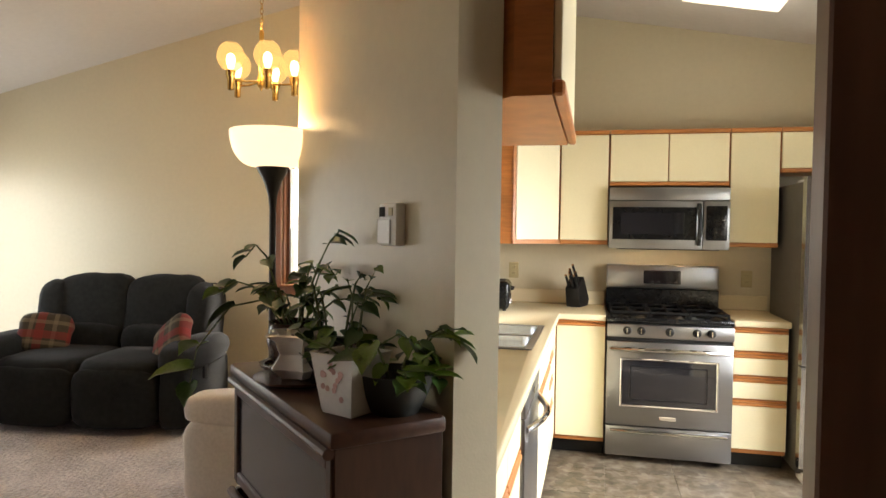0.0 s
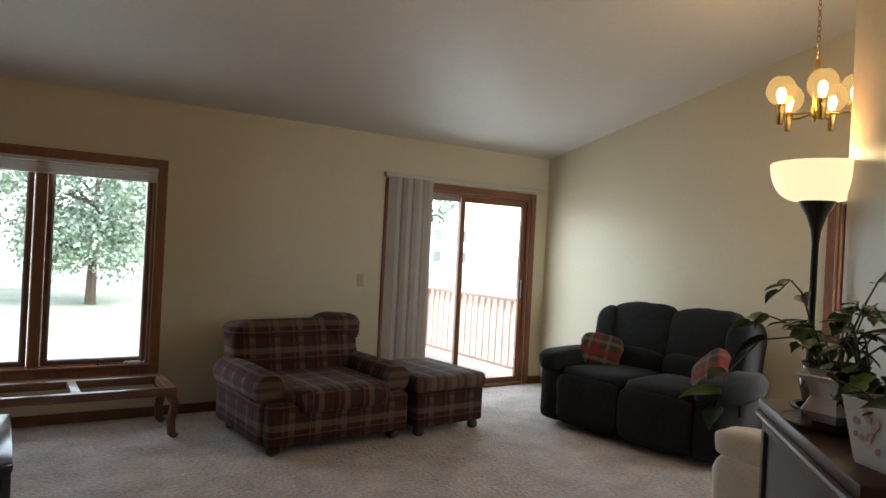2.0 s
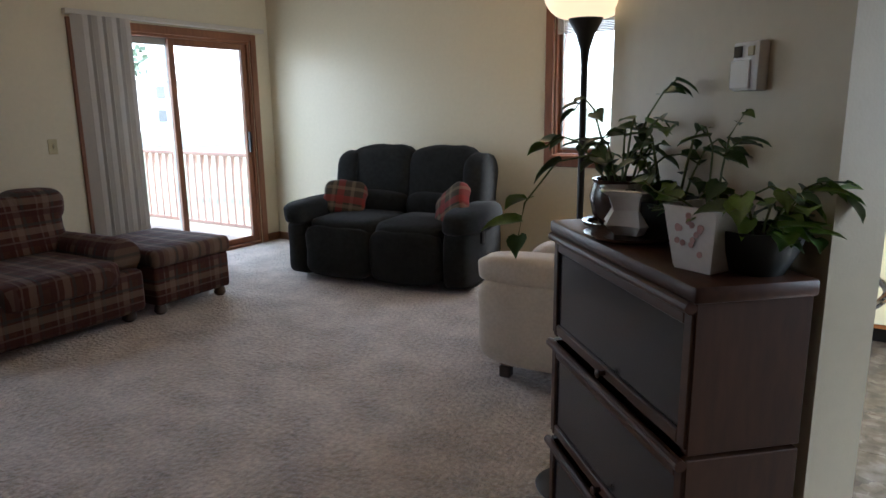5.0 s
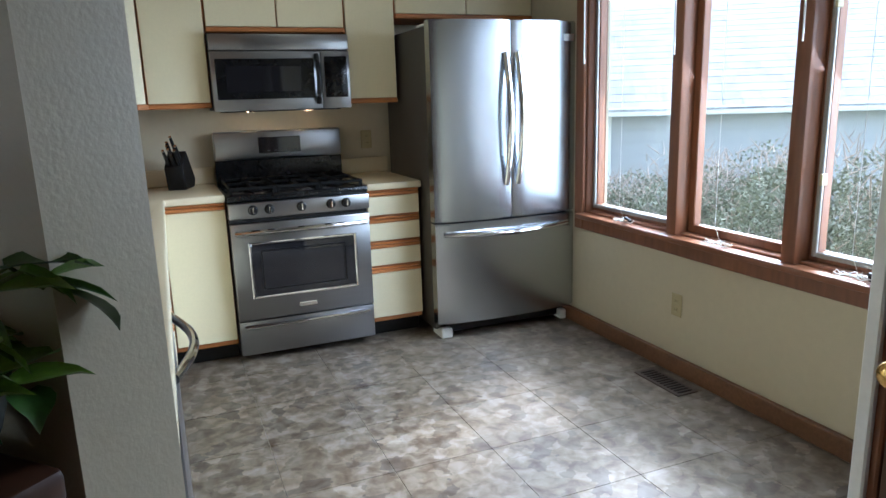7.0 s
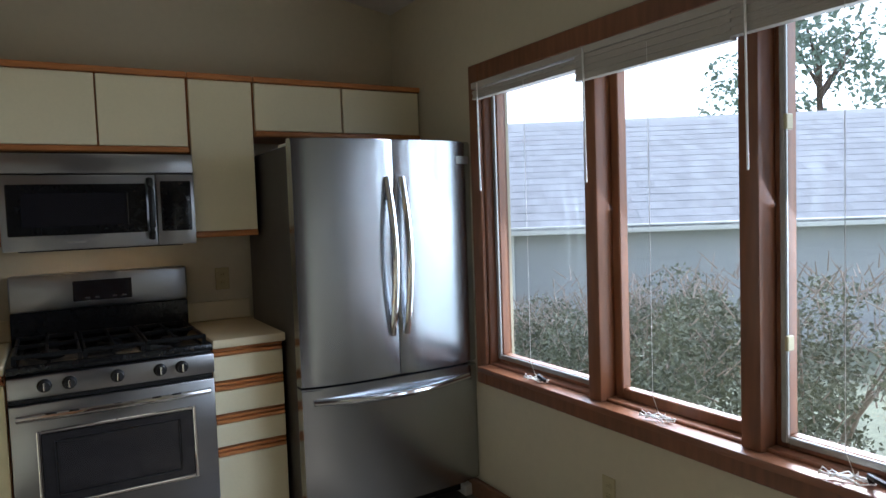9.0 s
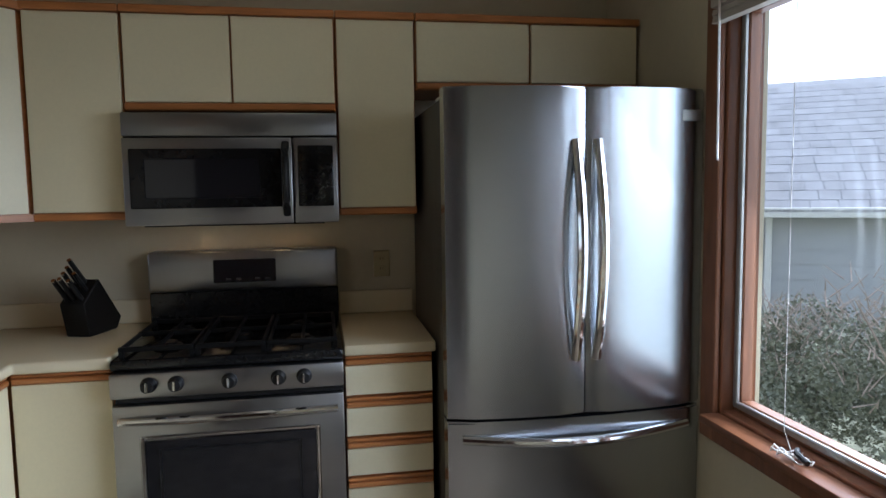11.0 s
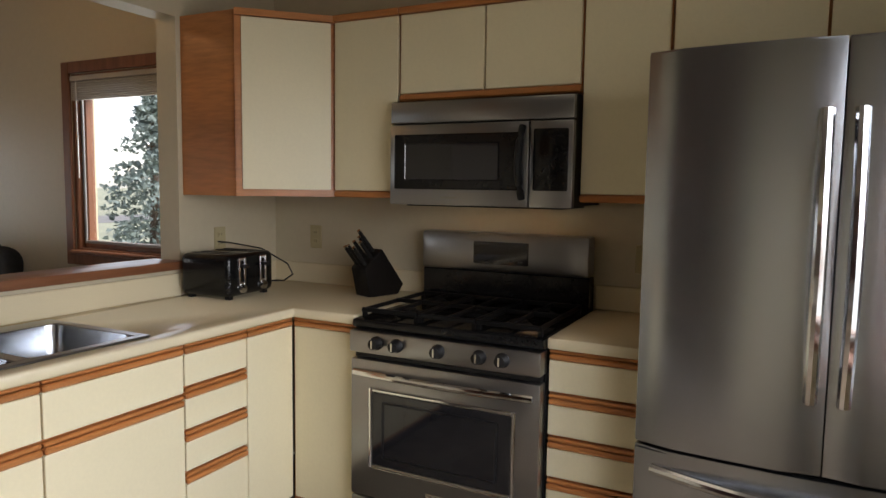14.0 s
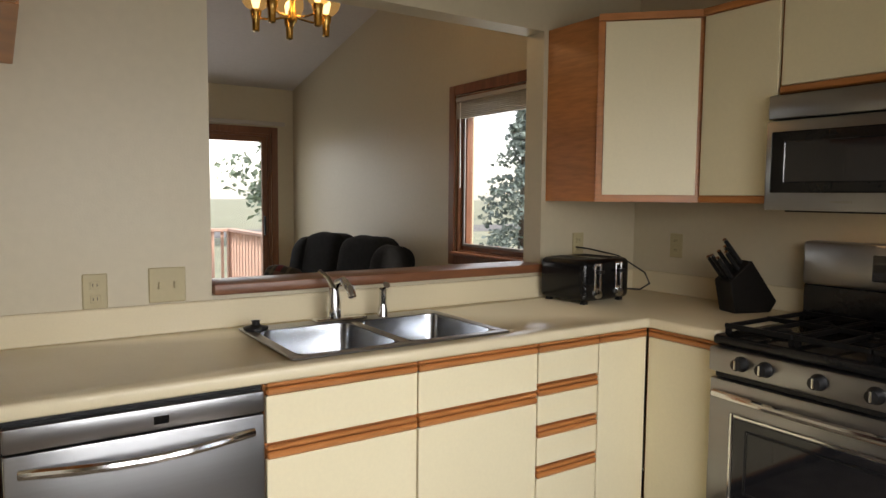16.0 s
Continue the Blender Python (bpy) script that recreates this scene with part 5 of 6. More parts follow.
# plaid chair and ottoman
t = thing("plaid_armchair", (-3.92, -3.11, 0), "wide dark plaid upholstered armchair with a rolled back", "armchair", rz=4, local=True)
part("base", box(-0.42, 0.44, -0.56, 0.56, 0.06, 0.30, 0.03, 3), M_PLAIDY, t)
part("seat_cushion", puff(bm_new(), (0.10, 0.0, 0.36), (0.46, 0.42, 0.09), 0.3, sag=0.03), M_PLAIDT, t, smooth=60)
part("front_panel", box(0.40, 0.52, -0.56, 0.56, 0.07, 0.36, 0.04, 4), M_PLAIDY, t)
for sy in (-1, 1):
    bm = box(-0.44, 0.42, sy * 0.50 - 0.09, sy * 0.50 + 0.09, 0.07, 0.42, 0.03, 3)
    part("arm_panel", bm, M_PLAIDX, t)
    bm = bm_new()
    lathe(bm, [(0.0, -0.44), (0.10, -0.44), (0.115, -0.40), (0.12, 0.0), (0.12, 0.38), (0.10, 0.42), (0.0, 0.42)], (0.0, sy * 0.515, 0.44), 20, 'X', close=False)
    part("arm_roll", bm, M_PLAIDX, t, smooth=60)
bm = puff(bm_new(), (0, 0, 0), (0.15, 0.54, 0.24), 0.32, sag=0.04)
bmesh.ops.rotate(bm, verts=bm.verts, cent=(0, 0, 0), matrix=Matrix.Rotation(radians(-14), 3, 'Y'))
bmesh.ops.translate(bm, verts=bm.verts, vec=(-0.36, 0.0, 0.58))
part("backrest", bm, M_PLAIDY, t, smooth=60)
part("back_roll", puff(bm_new(), (-0.38, 0.38, 0.75), (0.15, 0.20, 0.12), 0.6, sag=0.05), M_PLAIDY, t, smooth=60)
part("back_roll", puff(bm_new(), (-0.40, -0.12, 0.735), (0.13, 0.44, 0.085), 0.5, sag=0.05), M_PLAIDY, t, smooth=60)
for x in (-0.36, 0.42):
    for y in (-0.48, 0.48):
        part("foot", lathe(bm_new(), [(0.03, 0.0), (0.05, 0.02), (0.045, 0.05), (0.035, 0.062)], (x, y, 0), 14), M_DARKW, t)
t = thing("plaid_ottoman", (-3.86, -2.14, 0), "dark plaid upholstered ottoman beside the armchair", "ottoman", rz=4, local=True)
part("base", box(-0.40, 0.40, -0.33, 0.33, 0.07, 0.34, 0.025, 3), M_PLAIDY, t)
part("top_cushion", box(-0.42, 0.42, -0.35, 0.35, 0.335, 0.46, 0.045, 4), M_PLAIDT, t)
for x in (-0.34, 0.34):
    for y in (-0.27, 0.27):
        part("foot", lathe(bm_new(), [(0.03, 0.0), (0.045, 0.02), (0.04, 0.05), (0.03, 0.075)], (x, y, 0), 14), M_DARKW, t)

# beige chair beneath the pass-through
t = thing("beige_armchair", (-0.62, -1.72, 0), "beige upholstered armchair with a tan skirt by the pass-through", "armchair", rz=8, local=True)
part("seat_base", box(-0.40, 0.32, -0.40, 0.42, 0.06, 0.34, 0.04, 3), M_TAN, t)
part("seat_cushion", puff(bm_new(), (-0.10, 0.0, 0.40), (0.36, 0.34, 0.10), 0.4, sag=0.05), M_BEIGE, t, smooth=60)
part("armrest", puff(bm_new(), (-0.06, -0.40, 0.34), (0.42, 0.12, 0.24), 0.4, sag=0.05), M_BEIGE, t, smooth=60)
part("arm_pad", puff(bm_new(), (-0.08, -0.40, 0.60), (0.40, 0.12, 0.075), 0.45, sag=0.04), M_BEIGE, t, smooth=60)
part("armrest", puff(bm_new(), (-0.06, 0.42, 0.34), (0.42, 0.12, 0.24), 0.4, sag=0.05), M_BEIGE, t, smooth=60)
part("backrest", puff(bm_new(), (0.27, 0.02, 0.56), (0.13, 0.42, 0.42), 0.4, sag=0.05), M_BEIGE, t, smooth=60)
for x in (-0.36, 0.26):
    for y in (-0.36, 0.38):
        part("foot", box(x - 0.03, x + 0.03, y - 0.03, y + 0.03, 0.0, 0.065, 0.006), M_DARKW, t)

# television stand, television, cables
TV_SHIFT = Vector((-0.05, 0.05, 0))
t = thing("television_stand", (-2.62, -5.38, 0), "black glossy television stand with an open lower shelf", "stand")
t.location += TV_SHIFT
part("top", box(-3.06, -2.19, -5.62, -5.13, 0.47, 0.505, 0.006, 2), M_TVTOP, t)
part("shelf", box(-3.03, -2.21, -5.61, -5.14, 0.16, 0.19, 0.005), M_TVTOP, t)
for x in (-3.04, -2.24):
    for y in (-5.60, -5.17):
        part("leg", box(x, x + 0.035, y, y + 0.035, 0.0, 0.471, 0.004), M_LAMPB, t)
part("drawer_box", box(-2.95, -2.45, -5.58, -5.30, 0.191, 0.36, 0.004), M_BLACKM, t)
t = thing("television", (-2.55, -5.40, 0.505), "flat black television seen edge-on on its stand", "television", rz=179, local=True)
t.location += TV_SHIFT
part("screen", box(-0.50, 0.50, -0.02, 0.02, 0.07, 0.70, 0.006, 2), M_BLACK, t)
part("rear_housing", box(-0.28, 0.28, 0.02, 0.06, 0.12, 0.42, 0.015, 2), M_BLACKM, t)
part("stand_foot", box(-0.22, 0.22, -0.11, 0.11, 0.0, 0.015, 0.004), M_BLACKM, t)
part("stand_neck", box(-0.04, 0.04, -0.02, 0.03, 0.014, 0.09), M_BLACKM, t)
solo("remote_control", box(-2.95, -2.80, -5.24, -5.19, 0.505, 0.522, 0.005), M_BLACKM, "black remote control on the television stand", "remote").location += TV_SHIFT
solo("cable", tube(bm_new(), [(-2.9, -5.55, 0.56), (-2.8, -5.75, 0.55), (-2.5, -5.95, 0.45), (-2.2, -6.05, 0.35), (-2.1, -6.09, 0.35)], 0.006, 6), M_BLACKM, "black cable looping to the wall", "cable").location += TV_SHIFT
solo("cable", tube(bm_new(), [(-2.2, -5.7, 0.02), (-2.1, -5.85, 0.25), (-1.95, -6.0, 0.5), (-2.2, -5.95, 0.55), (-2.5, -5.7, 0.52)], 0.005, 6), M_WHITE, "pale cable looping behind the stand", "cable")
t = thing("wall_vent", (-1.5, SY, 0.1), "white return-air grille low on the maroon wall", "vent")
part("frame", frame_of(bm_new(), 'X', SY + 0.002, 0.012, -1.75, -1.35, 0.10, 0.34, 0.025), M_WHITE, t)
for i in range(12):
    part("slat", box(-1.725, -1.375, SY + 0.003, SY + 0.010, 0.13 + i * 0.0158, 0.139 + i * 0.0158), M_WHITE, t)

# carved bench frame below the window
t = thing("table_frame", (-4.45, -4.70, 0), "carved wood coffee table frame without its glass top", "table")
bm = bm_new()
for x0, x1, y0, y1 in ((-4.66, -4.60, -5.35, -4.05), (-4.20, -4.14, -5.35, -4.05), (-4.60, -4.20, -5.35, -5.28), (-4.60, -4.20, -4.12, -4.05), (-4.60, -4.20, -4.72, -4.66)):
    bx(bm, x0, x1, y0, y1, 0.30, 0.36, 0.008, 2)
part("frame", bm, M_TABLEW, t)
for x in (-4.63, -4.17):
    for y in (-5.31, -4.09):
        bm = bm_new()
        s = -1 if y < -4.7 else 1
        tube(bm, [(x, y, 0.31), (x + 0.012, y + s * 0.03, 0.24), (x, y + s * 0.012, 0.12), (x + 0.005, y + s * 0.02, 0.03), (x + 0.02, y + s * 0.05, 0.0)], 0.036, 10, 0.8)
        part("leg", bm, M_TABLEW, t)
plate("light_switch", (LX, -2.30, 1.12), 'X', "almond light switch beside the patio door", "single")

# ---- outdoors ----
M_GRASS = mat("lawn_grass", (0.25, 0.26, 0.18), 0.95, vary=0.35, scale=0.6, fine=14, bump=0.6, bump_scale=30)
M_DECK = mat("weathered_deck", (0.42, 0.36, 0.31), 0.8, vary=0.2, scale=3, stretch=(1, 0.1, 1))
M_RAIL = mat("faded_rail_paint", (0.58, 0.38, 0.30), 0.7, vary=0.12, scale=4)
M_SIDE = mat("grey_siding", (0.46, 0.46, 0.45), 0.6, vary=0.05, scale=2)
M_SHING = mat("grey_shingle", (0.30, 0.30, 0.31), 0.9, vary=0.25, scale=3, fine=40, bump=0.4, bump_scale=60, rand=0.35)
M_BUSH = mat("juniper_foliage", (0.21, 0.22, 0.155), 0.8, vary=0.5, scale=3, fine=25)
M_TWIG = mat("dry_twig", (0.42, 0.34, 0.28), 0.9, vary=0.3)
M_BARK = mat("bark", (0.10, 0.07, 0.05), 0.95, vary=0.4, bump=0.6, bump_scale=30)
M_SPRUCE = mat("blue_spruce_needles", (0.19, 0.235, 0.215), 0.8, vary=0.45, scale=3, fine=20)
M_TREE = mat("tree_leaves", (0.20, 0.26, 0.19), 0.7, vary=0.5, scale=2, fine=12)
GZ = -0.95

setting("ground", box(-300, 300, -300, 300, GZ - 0.3, GZ), M_GRASS, "mown lawn reaching to the horizon")
setting("road", box(-42, -34, -300, 300, GZ, GZ + 0.015), mat("pale_asphalt", (0.16, 0.155, 0.15), 0.9, vary=0.15), "pale street beyond the lawn")


def tufts(bm, pts, size, q, flat=0.0):
    """Many small leaf blades, each a bent quad."""
    for p in pts:
        s = size * q.uniform(0.6, 1.3)
        d = Vector((q.uniform(-1, 1), q.uniform(-1, 1), q.uniform(-0.6, 1))).normalized()
        e = d.cross(Vector((q.uniform(-1, 1), q.uniform(-1, 1), q.uniform(-1, 1)))).normalized()
        p = Vector(p)
        a, b, c, f = p - e * s * 0.3, p + d * s * 0.5 - e * s * 0.35, p + d * s, p + d * s * 0.5 + e * s * 0.35
        vs = [bm.verts.new(v) for v in (a, b, c, f)]
        bm.faces.new(vs)


def shrub(x, y, r, h, seed, label):
    q = random.Random(seed)
    t = thing("juniper_shrub", (x, y, GZ), label, "shrub", "hedge below the kitchen window")
    bm = bm_new()
    for i in range(9):
        a = q.uniform(0, 6.28)
        tube(bm, [(x, y, GZ), (x + 0.3 * r * math.cos(a), y + 0.3 * r * math.sin(a), GZ + 0.5 * h), (x + 0.75 * r * math.cos(a), y + 0.75 * r * math.sin(a), GZ + h * q.uniform(0.75, 0.98))], 0.02, 5, 0.3)
    part("branches", bm, M_TWIG, t)
    bm = bm_new()
    pts = []
    lobes = [(q.uniform(-0.6, 0.6) * r, q.uniform(-0.6, 0.6) * r, q.uniform(0.35, 0.86) * h, q.uniform(0.25, 0.45) * r) for _ in range(22)]
    for lx, ly, lz, lr in lobes:
        for _ in range(620):
            v = Vector((q.gauss(0, 1), q.gauss(0, 1), q.gauss(0, 1))).normalized() * lr * q.uniform(0.75, 1.08)
            pts.append((x + lx + v.x, y + ly + v.y, GZ + max(0.02, lz + v.z * 0.8)))
    tufts(bm, pts, 0.036, q)
    tagged(part("crown", bm, M_BUSH, t, smooth=None))
    bm = bm_new()
    for _ in range(480):
        a, rr = q.uniform(0, 6.28), r * q.uniform(0.2, 0.9)
        p = Vector((x + rr * math.cos(a), y + rr * math.sin(a), GZ + h * q.uniform(0.55, 0.99)))
        tube(bm, [p, p + Vector((q.uniform(-0.12, 0.12), q.uniform(-0.12, 0.12), q.uniform(0.05, 0.16)))], 0.006, 4, 0.4)
    part("dead_twigs", bm, M_TWIG, t)


for i, (x, y, r, h) in enumerate(((5.7, 0.6, 0.95, 1.75), (5.5, -1.0, 1.0, 1.95), (5.3, -2.6, 1.05, 1.9), (5.8, -4.1, 1.0, 1.85), (5.6, 2.1, 0.9, 1.42), (6.6, 1.4, 0.8, 1.4))):
    shrub(x, y, r, h, 40 + i, "grey-green juniper shrub with dry brown twigs")

# neighbouring house
t = thing("neighbour_house", (13.5, 2.0, GZ), "low grey-sided house with a shingled roof and white gutter", "house")
HX, HY0, HY1, EZ = 9.6, -16.0, 6.6, 1.13
part("wall", box(HX, HX + 8, HY0, HY1, GZ, EZ - 0.08), M_SIDE, t)
k = 0
z = GZ + 0.1
while z < EZ - 0.25:
    bm = bm_new()
    vs = [bm.verts.new(p) for p in ((HX - 0.028, HY0, z), (HX - 0.028, HY1 + 0.02, z), (HX - 0.006, HY1 + 0.02, z + 0.205), (HX - 0.006, HY0, z + 0.205), (HX, HY0, z), (HX, HY1 + 0.02, z))]
    bm.faces.new(vs[:4]), bm.faces.new((vs[0], vs[4], vs[5], vs[1]))
    part("siding_board", bm, M_SIDE, t, smooth=None)
    z += 0.205
part("soffit", box(HX - 0.45, HX, HY0 - 0.3, HY1 + 0.35, EZ - 0.09, EZ - 0.06), M_WHITEP, t)
part("gutter", box(HX - 0.52, HX - 0.42, HY0 - 0.3, HY1 + 0.35, EZ - 0.10, EZ + 0.03, 0.015, 2), M_WHITEP, t, "white gutter")
part("corner_board", box(HX - 0.04, HX + 0.02, HY1 - 0.07, HY1 + 0.04, GZ, EZ - 0.08), M_WHITEP, t)
part("downspout", box(HX - 0.12, HX - 0.04, 6.02, 6.11, GZ, EZ - 0.08, 0.01), M_WHITEP, t, "white downspout")
slope = 0.475
rows = 17
run = 0.26
rf = part("roof", prism(bm_new(), [(HX - 0.5, HY0 - 0.3), (HX + 4.2, HY0 - 0.3), (HX + 4.2, HY1 + 0.35), (HX - 0.5, HY1 + 0.35)], EZ - 0.05, lambda x: EZ + slope * (x - HX + 0.5)), M_SHING, t)
ORG[rf] = ORG[t]
q = random.Random(77)
bm = bm_new()
for r in range(rows):
    x0 = HX - 0.52 + r * run
    y = HY0 - 0.3 + (0.15 if r % 2 else 0)
    while y < HY1 + 0.3:
        w = q.uniform(0.22, 0.36)
        y1 = min(y + w, HY1 + 0.34)
        zt = q.uniform(0.010, 0.015)
        za, zb = EZ + slope * (x0 - HX + 0.5) + zt, EZ + slope * (x0 + run * 1.1 - HX + 0.5) + 0.006
        vs = [bm.verts.new(p) for p in ((x0, y + 0.006, za), (x0, y1 - 0.006, za), (x0 + run * 1.1, y1 - 0.006, zb), (x0 + run * 1.1, y + 0.006, zb), (x0, y + 0.006, za - 0.03), (x0, y1 - 0.006, za - 0.03))]
        bm.faces.new(vs[:4]), bm.faces.new((vs[0], vs[4], vs[5], vs[1]))
        y = y1
shm = M_SHING.copy()
shm.name = "grey_shingle_tabs"
nn = shm.node_tree.nodes
geo = nn.new("ShaderNodeNewGeometry")
info = [n for n in nn if n.type == 'OBJECT_INFO'][0]
shm.node_tree.links.new(geo.outputs["Random Per Island"], info.outputs["Random"].links[0].to_socket)
tagged(part("shingles", bm, shm, rf, smooth=None), kind="stuff")
part("gable_return", prism(bm_new(), [(HX - 1.2, HY1 + 0.3), (HX + 4.0, HY1 + 0.3), (HX + 4.0, HY1 + 3.2), (HX - 1.2, HY1 + 3.2)], GZ, EZ + 0.7), M_SIDE, t)
part("gable_eave", box(HX - 1.6, HX + 4.0, HY1 - 0.1, HY1 + 3.5, EZ + 0.7, EZ + 0.95, 0.02), M_WHITEP, t)


t.location, t.rotation_euler = (13.196, 6.351, GZ), (0, 0, radians(56.6))


def leafy_tree(name, x, y, h, r, seed, label, material, trunk_h, n_lobes, per, leaf):
    q = random.Random(seed)
    t = thing(name, (x, y, GZ), label, "tree")
    bm = tube(bm_new(), [(x, y, GZ), (x + 0.1, y, GZ + trunk_h), (x, y + 0.1, GZ + h * 0.8)], 0.025 * h, 8, 0.25)
    lobes = []
    for i in range(n_lobes):
        a, f = q.uniform(0, 6.28), q.uniform(0.0, 1.0)
        zz = GZ + trunk_h + (h - trunk_h) * f
        rr = r * (math.sin(math.pi * (0.18 + 0.78 * f)) ** 0.8) * q.uniform(0.3, 0.9)
        c = Vector((x + rr * math.cos(a), y + rr * math.sin(a), zz))
        lobes.append((c, r * q.uniform(0.18, 0.34)))
        if i % 3 == 0:
            tube(bm, [(x, y, GZ + trunk_h + (h - trunk_h) * f * 0.6), c], 0.008 * h, 5, 0.3)
    part("trunk", bm, M_BARK, t)
    pts = []
    for c, lr in lobes:
        for _ in range(per):
            v = Vector((q.gauss(0, 1), q.gauss(0, 1), q.gauss(0, 1))).normalized() * lr * q.uniform(0.5, 1.1)
            pts.append(c + v)
    bm = bm_new()
    tufts(bm, pts, leaf, q)
    part("crown", bm, material, t, smooth=None)


def spruce(x, y, h, r, seed, label):
    q = random.Random(seed)
    t = thing("spruce_tree", (x, y, GZ), label, "tree")
    part("trunk", tube(bm_new(), [(x, y, GZ), (x, y, GZ + h)], 0.16, 8, 0.15), M_BARK, t)
    bm = bm_new()
    pts = []
    z = 0.25
    while z < h:
        reach = r * (1 - z / h) ** 0.85
        for k in range(11):
            a = q.uniform(0, 6.28)
            L = reach * q.uniform(0.7, 1.08)
            for s in range(26):
                f = q.uniform(0.15, 1)
                w = 0.16 * L * (1 - f) + 0.05
                pts.append((x + L * f * math.cos(a) + q.uniform(-w, w), y + L * f * math.sin(a) + q.uniform(-w, w), GZ + z - 0.22 * L * f + q.uniform(-0.06, 0.06)))
        z += 0.20
    tufts(bm, pts, 0.13, q)
    part("crown", bm, M_SPRUCE, t, smooth=None)


spruce(-10.4, 8.0, 4.8, 1.9, 5, "blue spruce outside the dining window")
leafy_tree("shade_tree", -24.0, -2.6, 7.4, 3.6, 9, "round green shade tree beyond the lawn", M_TREE, 1.7, 60, 300, 0.17)
leafy_tree("shade_tree", 24.0, 9.8, 9.6, 3.6, 14, "tall loose tree behind the neighbouring roof", M_TREE, 3.0, 34, 150, 0.22)
leafy_tree("shade_tree", -27.0, 9.0, 7.0, 3.4, 19, "green tree behind the deck", M_TREE, 1.8, 40, 130, 0.3)

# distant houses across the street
# roof and glass colours lightened to look bleached by daylight far off
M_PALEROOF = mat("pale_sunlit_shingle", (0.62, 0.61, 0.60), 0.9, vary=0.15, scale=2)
M_FARGLASS = mat("far_window_glass", (0.10, 0.11, 0.12), 0.1, vary=0.1)
for i, (x, y, w, d) in enumerate(((-48, -9.5, 10, 9), (-60, 34, 11, 9))):
    t = thing("distant_house", (x, y, GZ), "pale two-storey house across the street", "house", "houses across the street")
    part("wall", box(x - d, x, y - w / 2, y + w / 2, GZ, GZ + 5.0), M_WHITEP, t)
    bm = bm_new()
    vs = [bm.verts.new(p) for p in ((x + 0.4, y - w / 2 - 0.4, GZ + 5), (x + 0.4, y + w / 2 + 0.4, GZ + 5), (x - d - 0.4, y + w / 2 + 0.4, GZ + 5), (x - d - 0.4, y - w / 2 - 0.4, GZ + 5), (x - d / 2, y - w / 2 - 0.4, GZ + 7.2), (x - d / 2, y + w / 2 + 0.4, GZ + 7.2))]
    for f in ((0, 1, 5, 4), (2, 3, 4, 5), (0, 4, 3), (1, 2, 5), (0, 3, 2, 1)):
        bm.faces.new([vs[k] for k in f])
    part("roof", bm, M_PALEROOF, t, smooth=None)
    for yy in (-0.3, 0.0, 0.3):
        for zz in (1.0, 3.3):
            wn_ = part("window", box(x - 0.02, x + 0.03, y + yy * w - 0.5, y + yy * w + 0.5, GZ + zz, GZ + zz + 1.2), M_FARGLASS, t)
            part("frame", frame_of(bm_new(), 'Y', x + 0.03, 0.03, y + yy * w - 0.6, y + yy * w + 0.6, GZ + zz - 0.1, GZ + zz + 1.3, 0.1), M_WHITE, wn_)

# deck with railing
t = thing("deck", (-6.2, -1.2, GZ), "weathered wooden deck outside the patio door", "deck")
for i in range(17):
    x = LX - 0.2 - i * 0.142
    part("deck_board", box(x - 0.137, x, -3.6, 0.06, -0.06, -0.03, 0.003), M_DECK, t)
part("rim_joist", box(LX - 2.59, LX - 2.55, -3.6, 0.06, -0.30, -0.061), M_DECK, t)
part("joist", box(LX - 2.54, LX - 0.2, -3.6, -3.55, -0.30, -0.061), M_DECK, t)
part("joist", box(LX - 2.54, LX - 0.2, 0.01, 0.06, -0.30, -0.061), M_DECK, t)
for x, y in ((LX - 2.47, -3.5), (LX - 2.47, -0.04), (LX - 0.4, -3.5), (LX - 0.4, -0.04)):
    part("post", box(x - 0.045, x + 0.045, y - 0.045, y + 0.045, GZ, -0.061), M_DECK, t)
t = thing("deck_railing", (LX - 2.47, -1.2, -0.03), "faded reddish wooden deck railing with square balusters", "railing")
RX = LX - 2.47
part("top_rail", box(RX - 0.07, RX + 0.07, -3.6, 0.06, 0.87, 0.91, 0.005), M_RAIL, t)
part("bottom_rail", box(RX - 0.02, RX + 0.02, -3.6, 0.06, 0.06, 0.10, 0.004), M_RAIL, t)
part("top_rail", box(RX, LX - 0.2, -0.06, 0.06, 0.87, 0.91, 0.005), M_RAIL, t)
part("bottom_rail", box(RX, LX - 0.2, -0.02, 0.02, 0.06, 0.10, 0.004), M_RAIL, t)
bal = mesh_of("baluster", box(-0.018, 0.018, -0.018, 0.018, 0.0, 0.79, 0.003), M_RAIL)
for i in range(27):
    for p in ((RX, -3.55 + i * 0.132, 0.09), (RX + 0.08 + i * 0.132, 0.0, 0.09)):
        if p[0] > LX - 0.25:
            continue
        o = bpy.data.objects.new("baluster", bal)
        scene.collection.objects.link(o)
        o.parent = t
        o.location = Vector(p) - ORG[t]
for y in (-3.55, -1.8, 0.0):
    part("post", box(RX - 0.045, RX + 0.045, y - 0.045, y + 0.045, -0.03, 0.87, 0.004), M_RAIL, t)

# ---- kitchen floor tiles ----
TS = 0.41
tile = mesh_of("tile", box(0.0007, TS - 0.0007, 0.0007, TS - 0.0007, -0.008, 0.0, 0.0008), M_VINYL)
nt = M_VINYL.node_tree
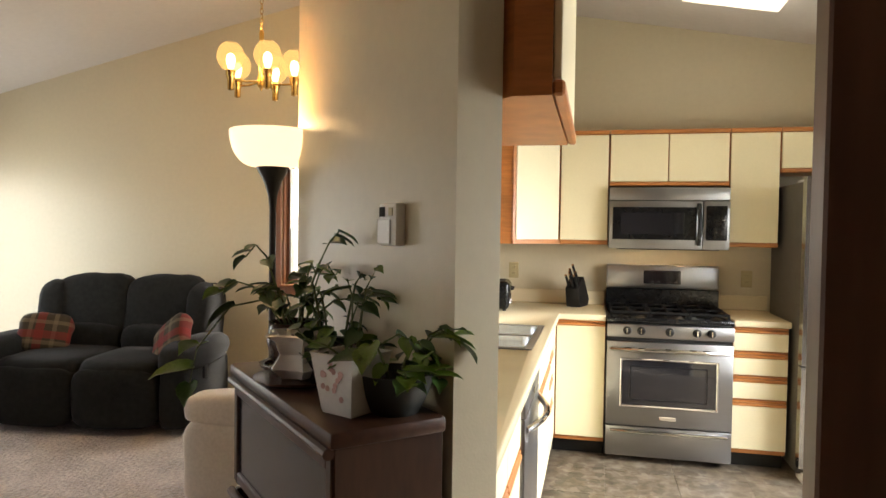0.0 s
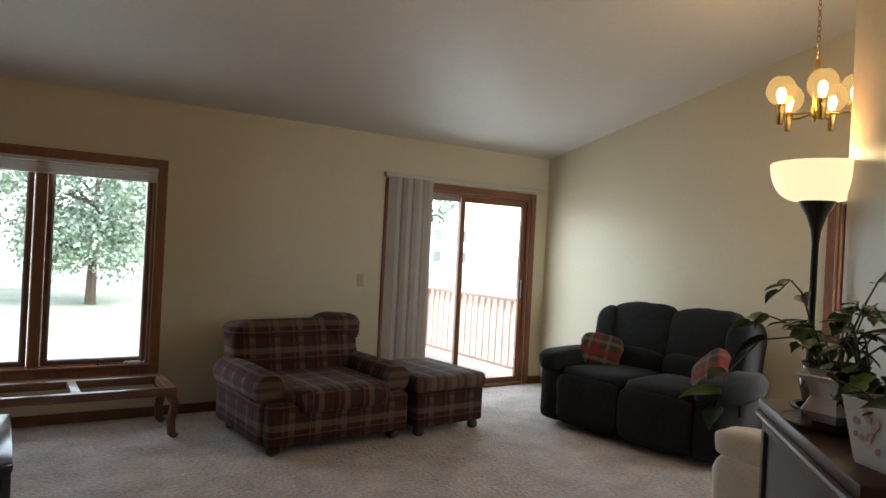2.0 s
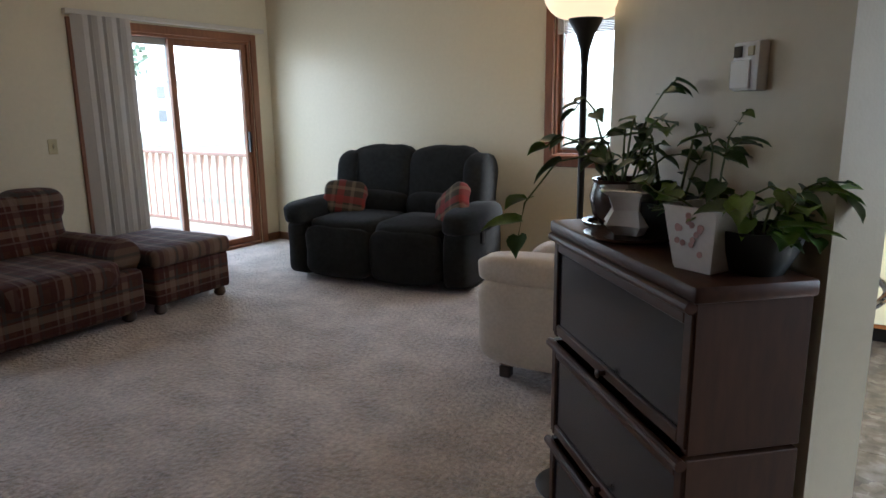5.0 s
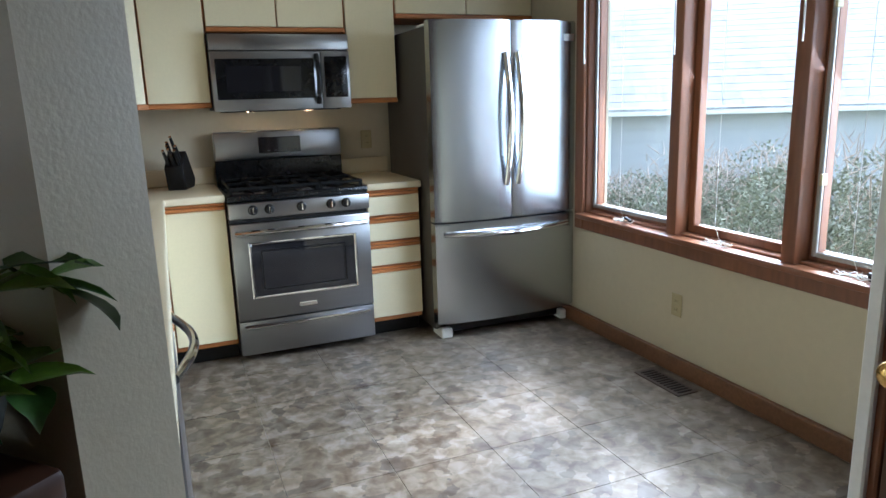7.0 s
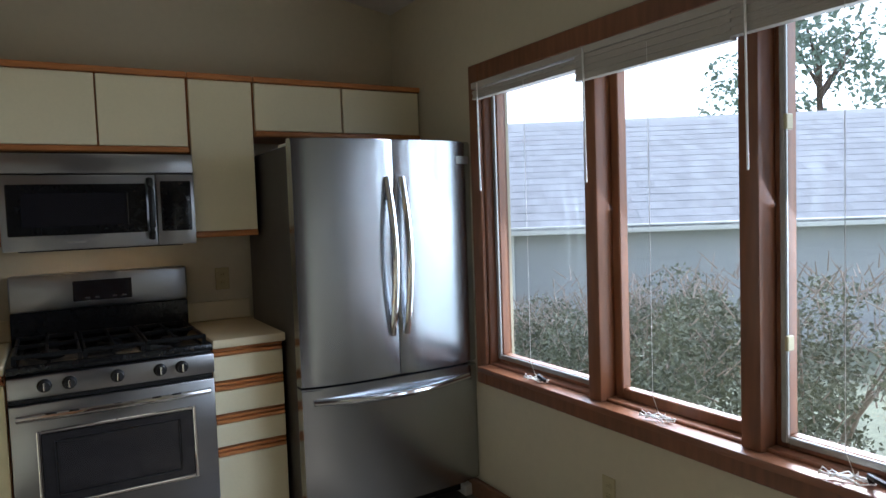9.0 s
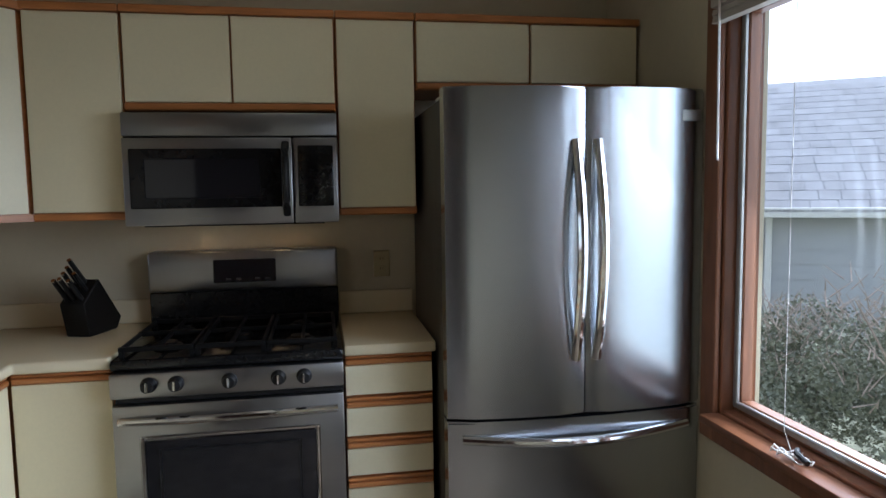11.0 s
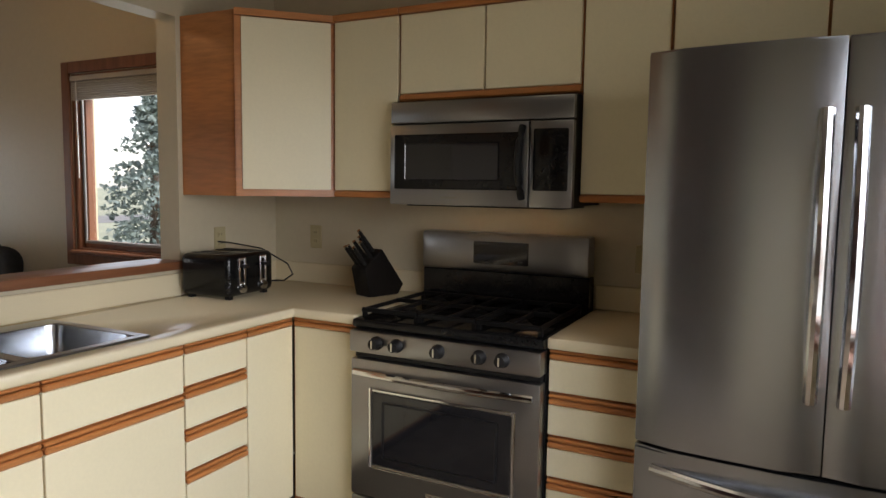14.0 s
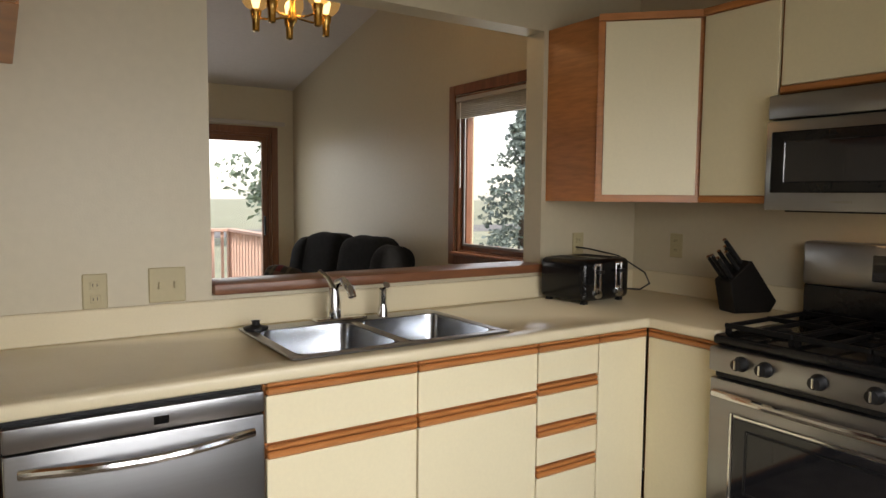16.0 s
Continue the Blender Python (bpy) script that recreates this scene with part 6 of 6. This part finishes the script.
# pebble-like patches, grey to brown, over the mottling
bsdf = nt.nodes["Principled BSDF"]
warp, vor, pick, tone = (nt.nodes.new(k) for k in ("ShaderNodeTexNoise", "ShaderNodeTexVoronoi", "ShaderNodeValToRGB", "ShaderNodeMix"))
vec = nt.nodes.new("ShaderNodeVectorMath")
vec.operation = 'MULTIPLY_ADD'
vec.inputs[1].default_value = (0.09, 0.09, 0.09)
coord = nt.nodes.new("ShaderNodeTexCoord")
warp.inputs["Scale"].default_value = 16
vor.inputs["Scale"].default_value = 13
nt.links.new(coord.outputs["Object"], warp.inputs[0])
nt.links.new(warp.outputs["Color"], vec.inputs[0]), nt.links.new(coord.outputs["Object"], vec.inputs[2])
nt.links.new(vec.outputs[0], vor.inputs["Vector"]), nt.links.new(vor.outputs["Color"], pick.inputs[0])
for at, c in ((0.5, (0.86, 0.80, 0.70)), (0.75, (1.0, 0.98, 0.96))):
    pick.color_ramp.elements.new(at).color = (*c, 1)
pick.color_ramp.elements[0].color, pick.color_ramp.elements[-1].color = (0.45, 0.42, 0.42, 1), (1.25, 1.2, 1.1, 1)
tone.data_type, tone.blend_type = 'RGBA', 'MULTIPLY'
tone.inputs[0].default_value = 0.95
nt.links.new(bsdf.inputs["Base Color"].links[0].from_socket, tone.inputs[6]), nt.links.new(pick.outputs[0], tone.inputs[7])
nt.links.new(tone.outputs[2], bsdf.inputs["Base Color"])
tcs = [n for n in nt.nodes if n.type == 'TEX_COORD']
oi = nt.nodes.new("ShaderNodeObjectInfo")
for tc_ in tcs:
    va = nt.nodes.new("ShaderNodeVectorMath")
    sc = nt.nodes.new("ShaderNodeVectorMath"); sc.operation = 'SCALE'
    sc.inputs["Scale"].default_value = 1.0
    nt.links.new(oi.outputs["Location"], sc.inputs[0])
    old = [l for l in tc_.outputs["Object"].links]
    nt.links.new(tc_.outputs["Object"], va.inputs[0]), nt.links.new(sc.outputs[0], va.inputs[1])
    for l_ in old:
        dest = l_.to_socket
        nt.links.new(va.outputs[0], dest)
for i in range(-5, 4):
    for j in range(-10, 1):
        x, y = 1.76 + i * TS, -0.02 - 0.0 + j * TS
        cx, cy = x + TS / 2, y + TS / 2
        if x < -0.06 or x + TS > WX + 0.1 + TS * 0.5 or y + TS > 0.05 + TS or cy > -0.1 or cy < -3.75:
            continue
        if cx < 0.6 and cx + cy < -2.6:
            continue
        if y < -3.62 or (cy < -3.4 and cx > 1.75):
            continue
        o = bpy.data.objects.new("tile", tile)
        scene.collection.objects.link(o)
        o.parent = floor_kitchen
        o.location = (x, y, 0.0)
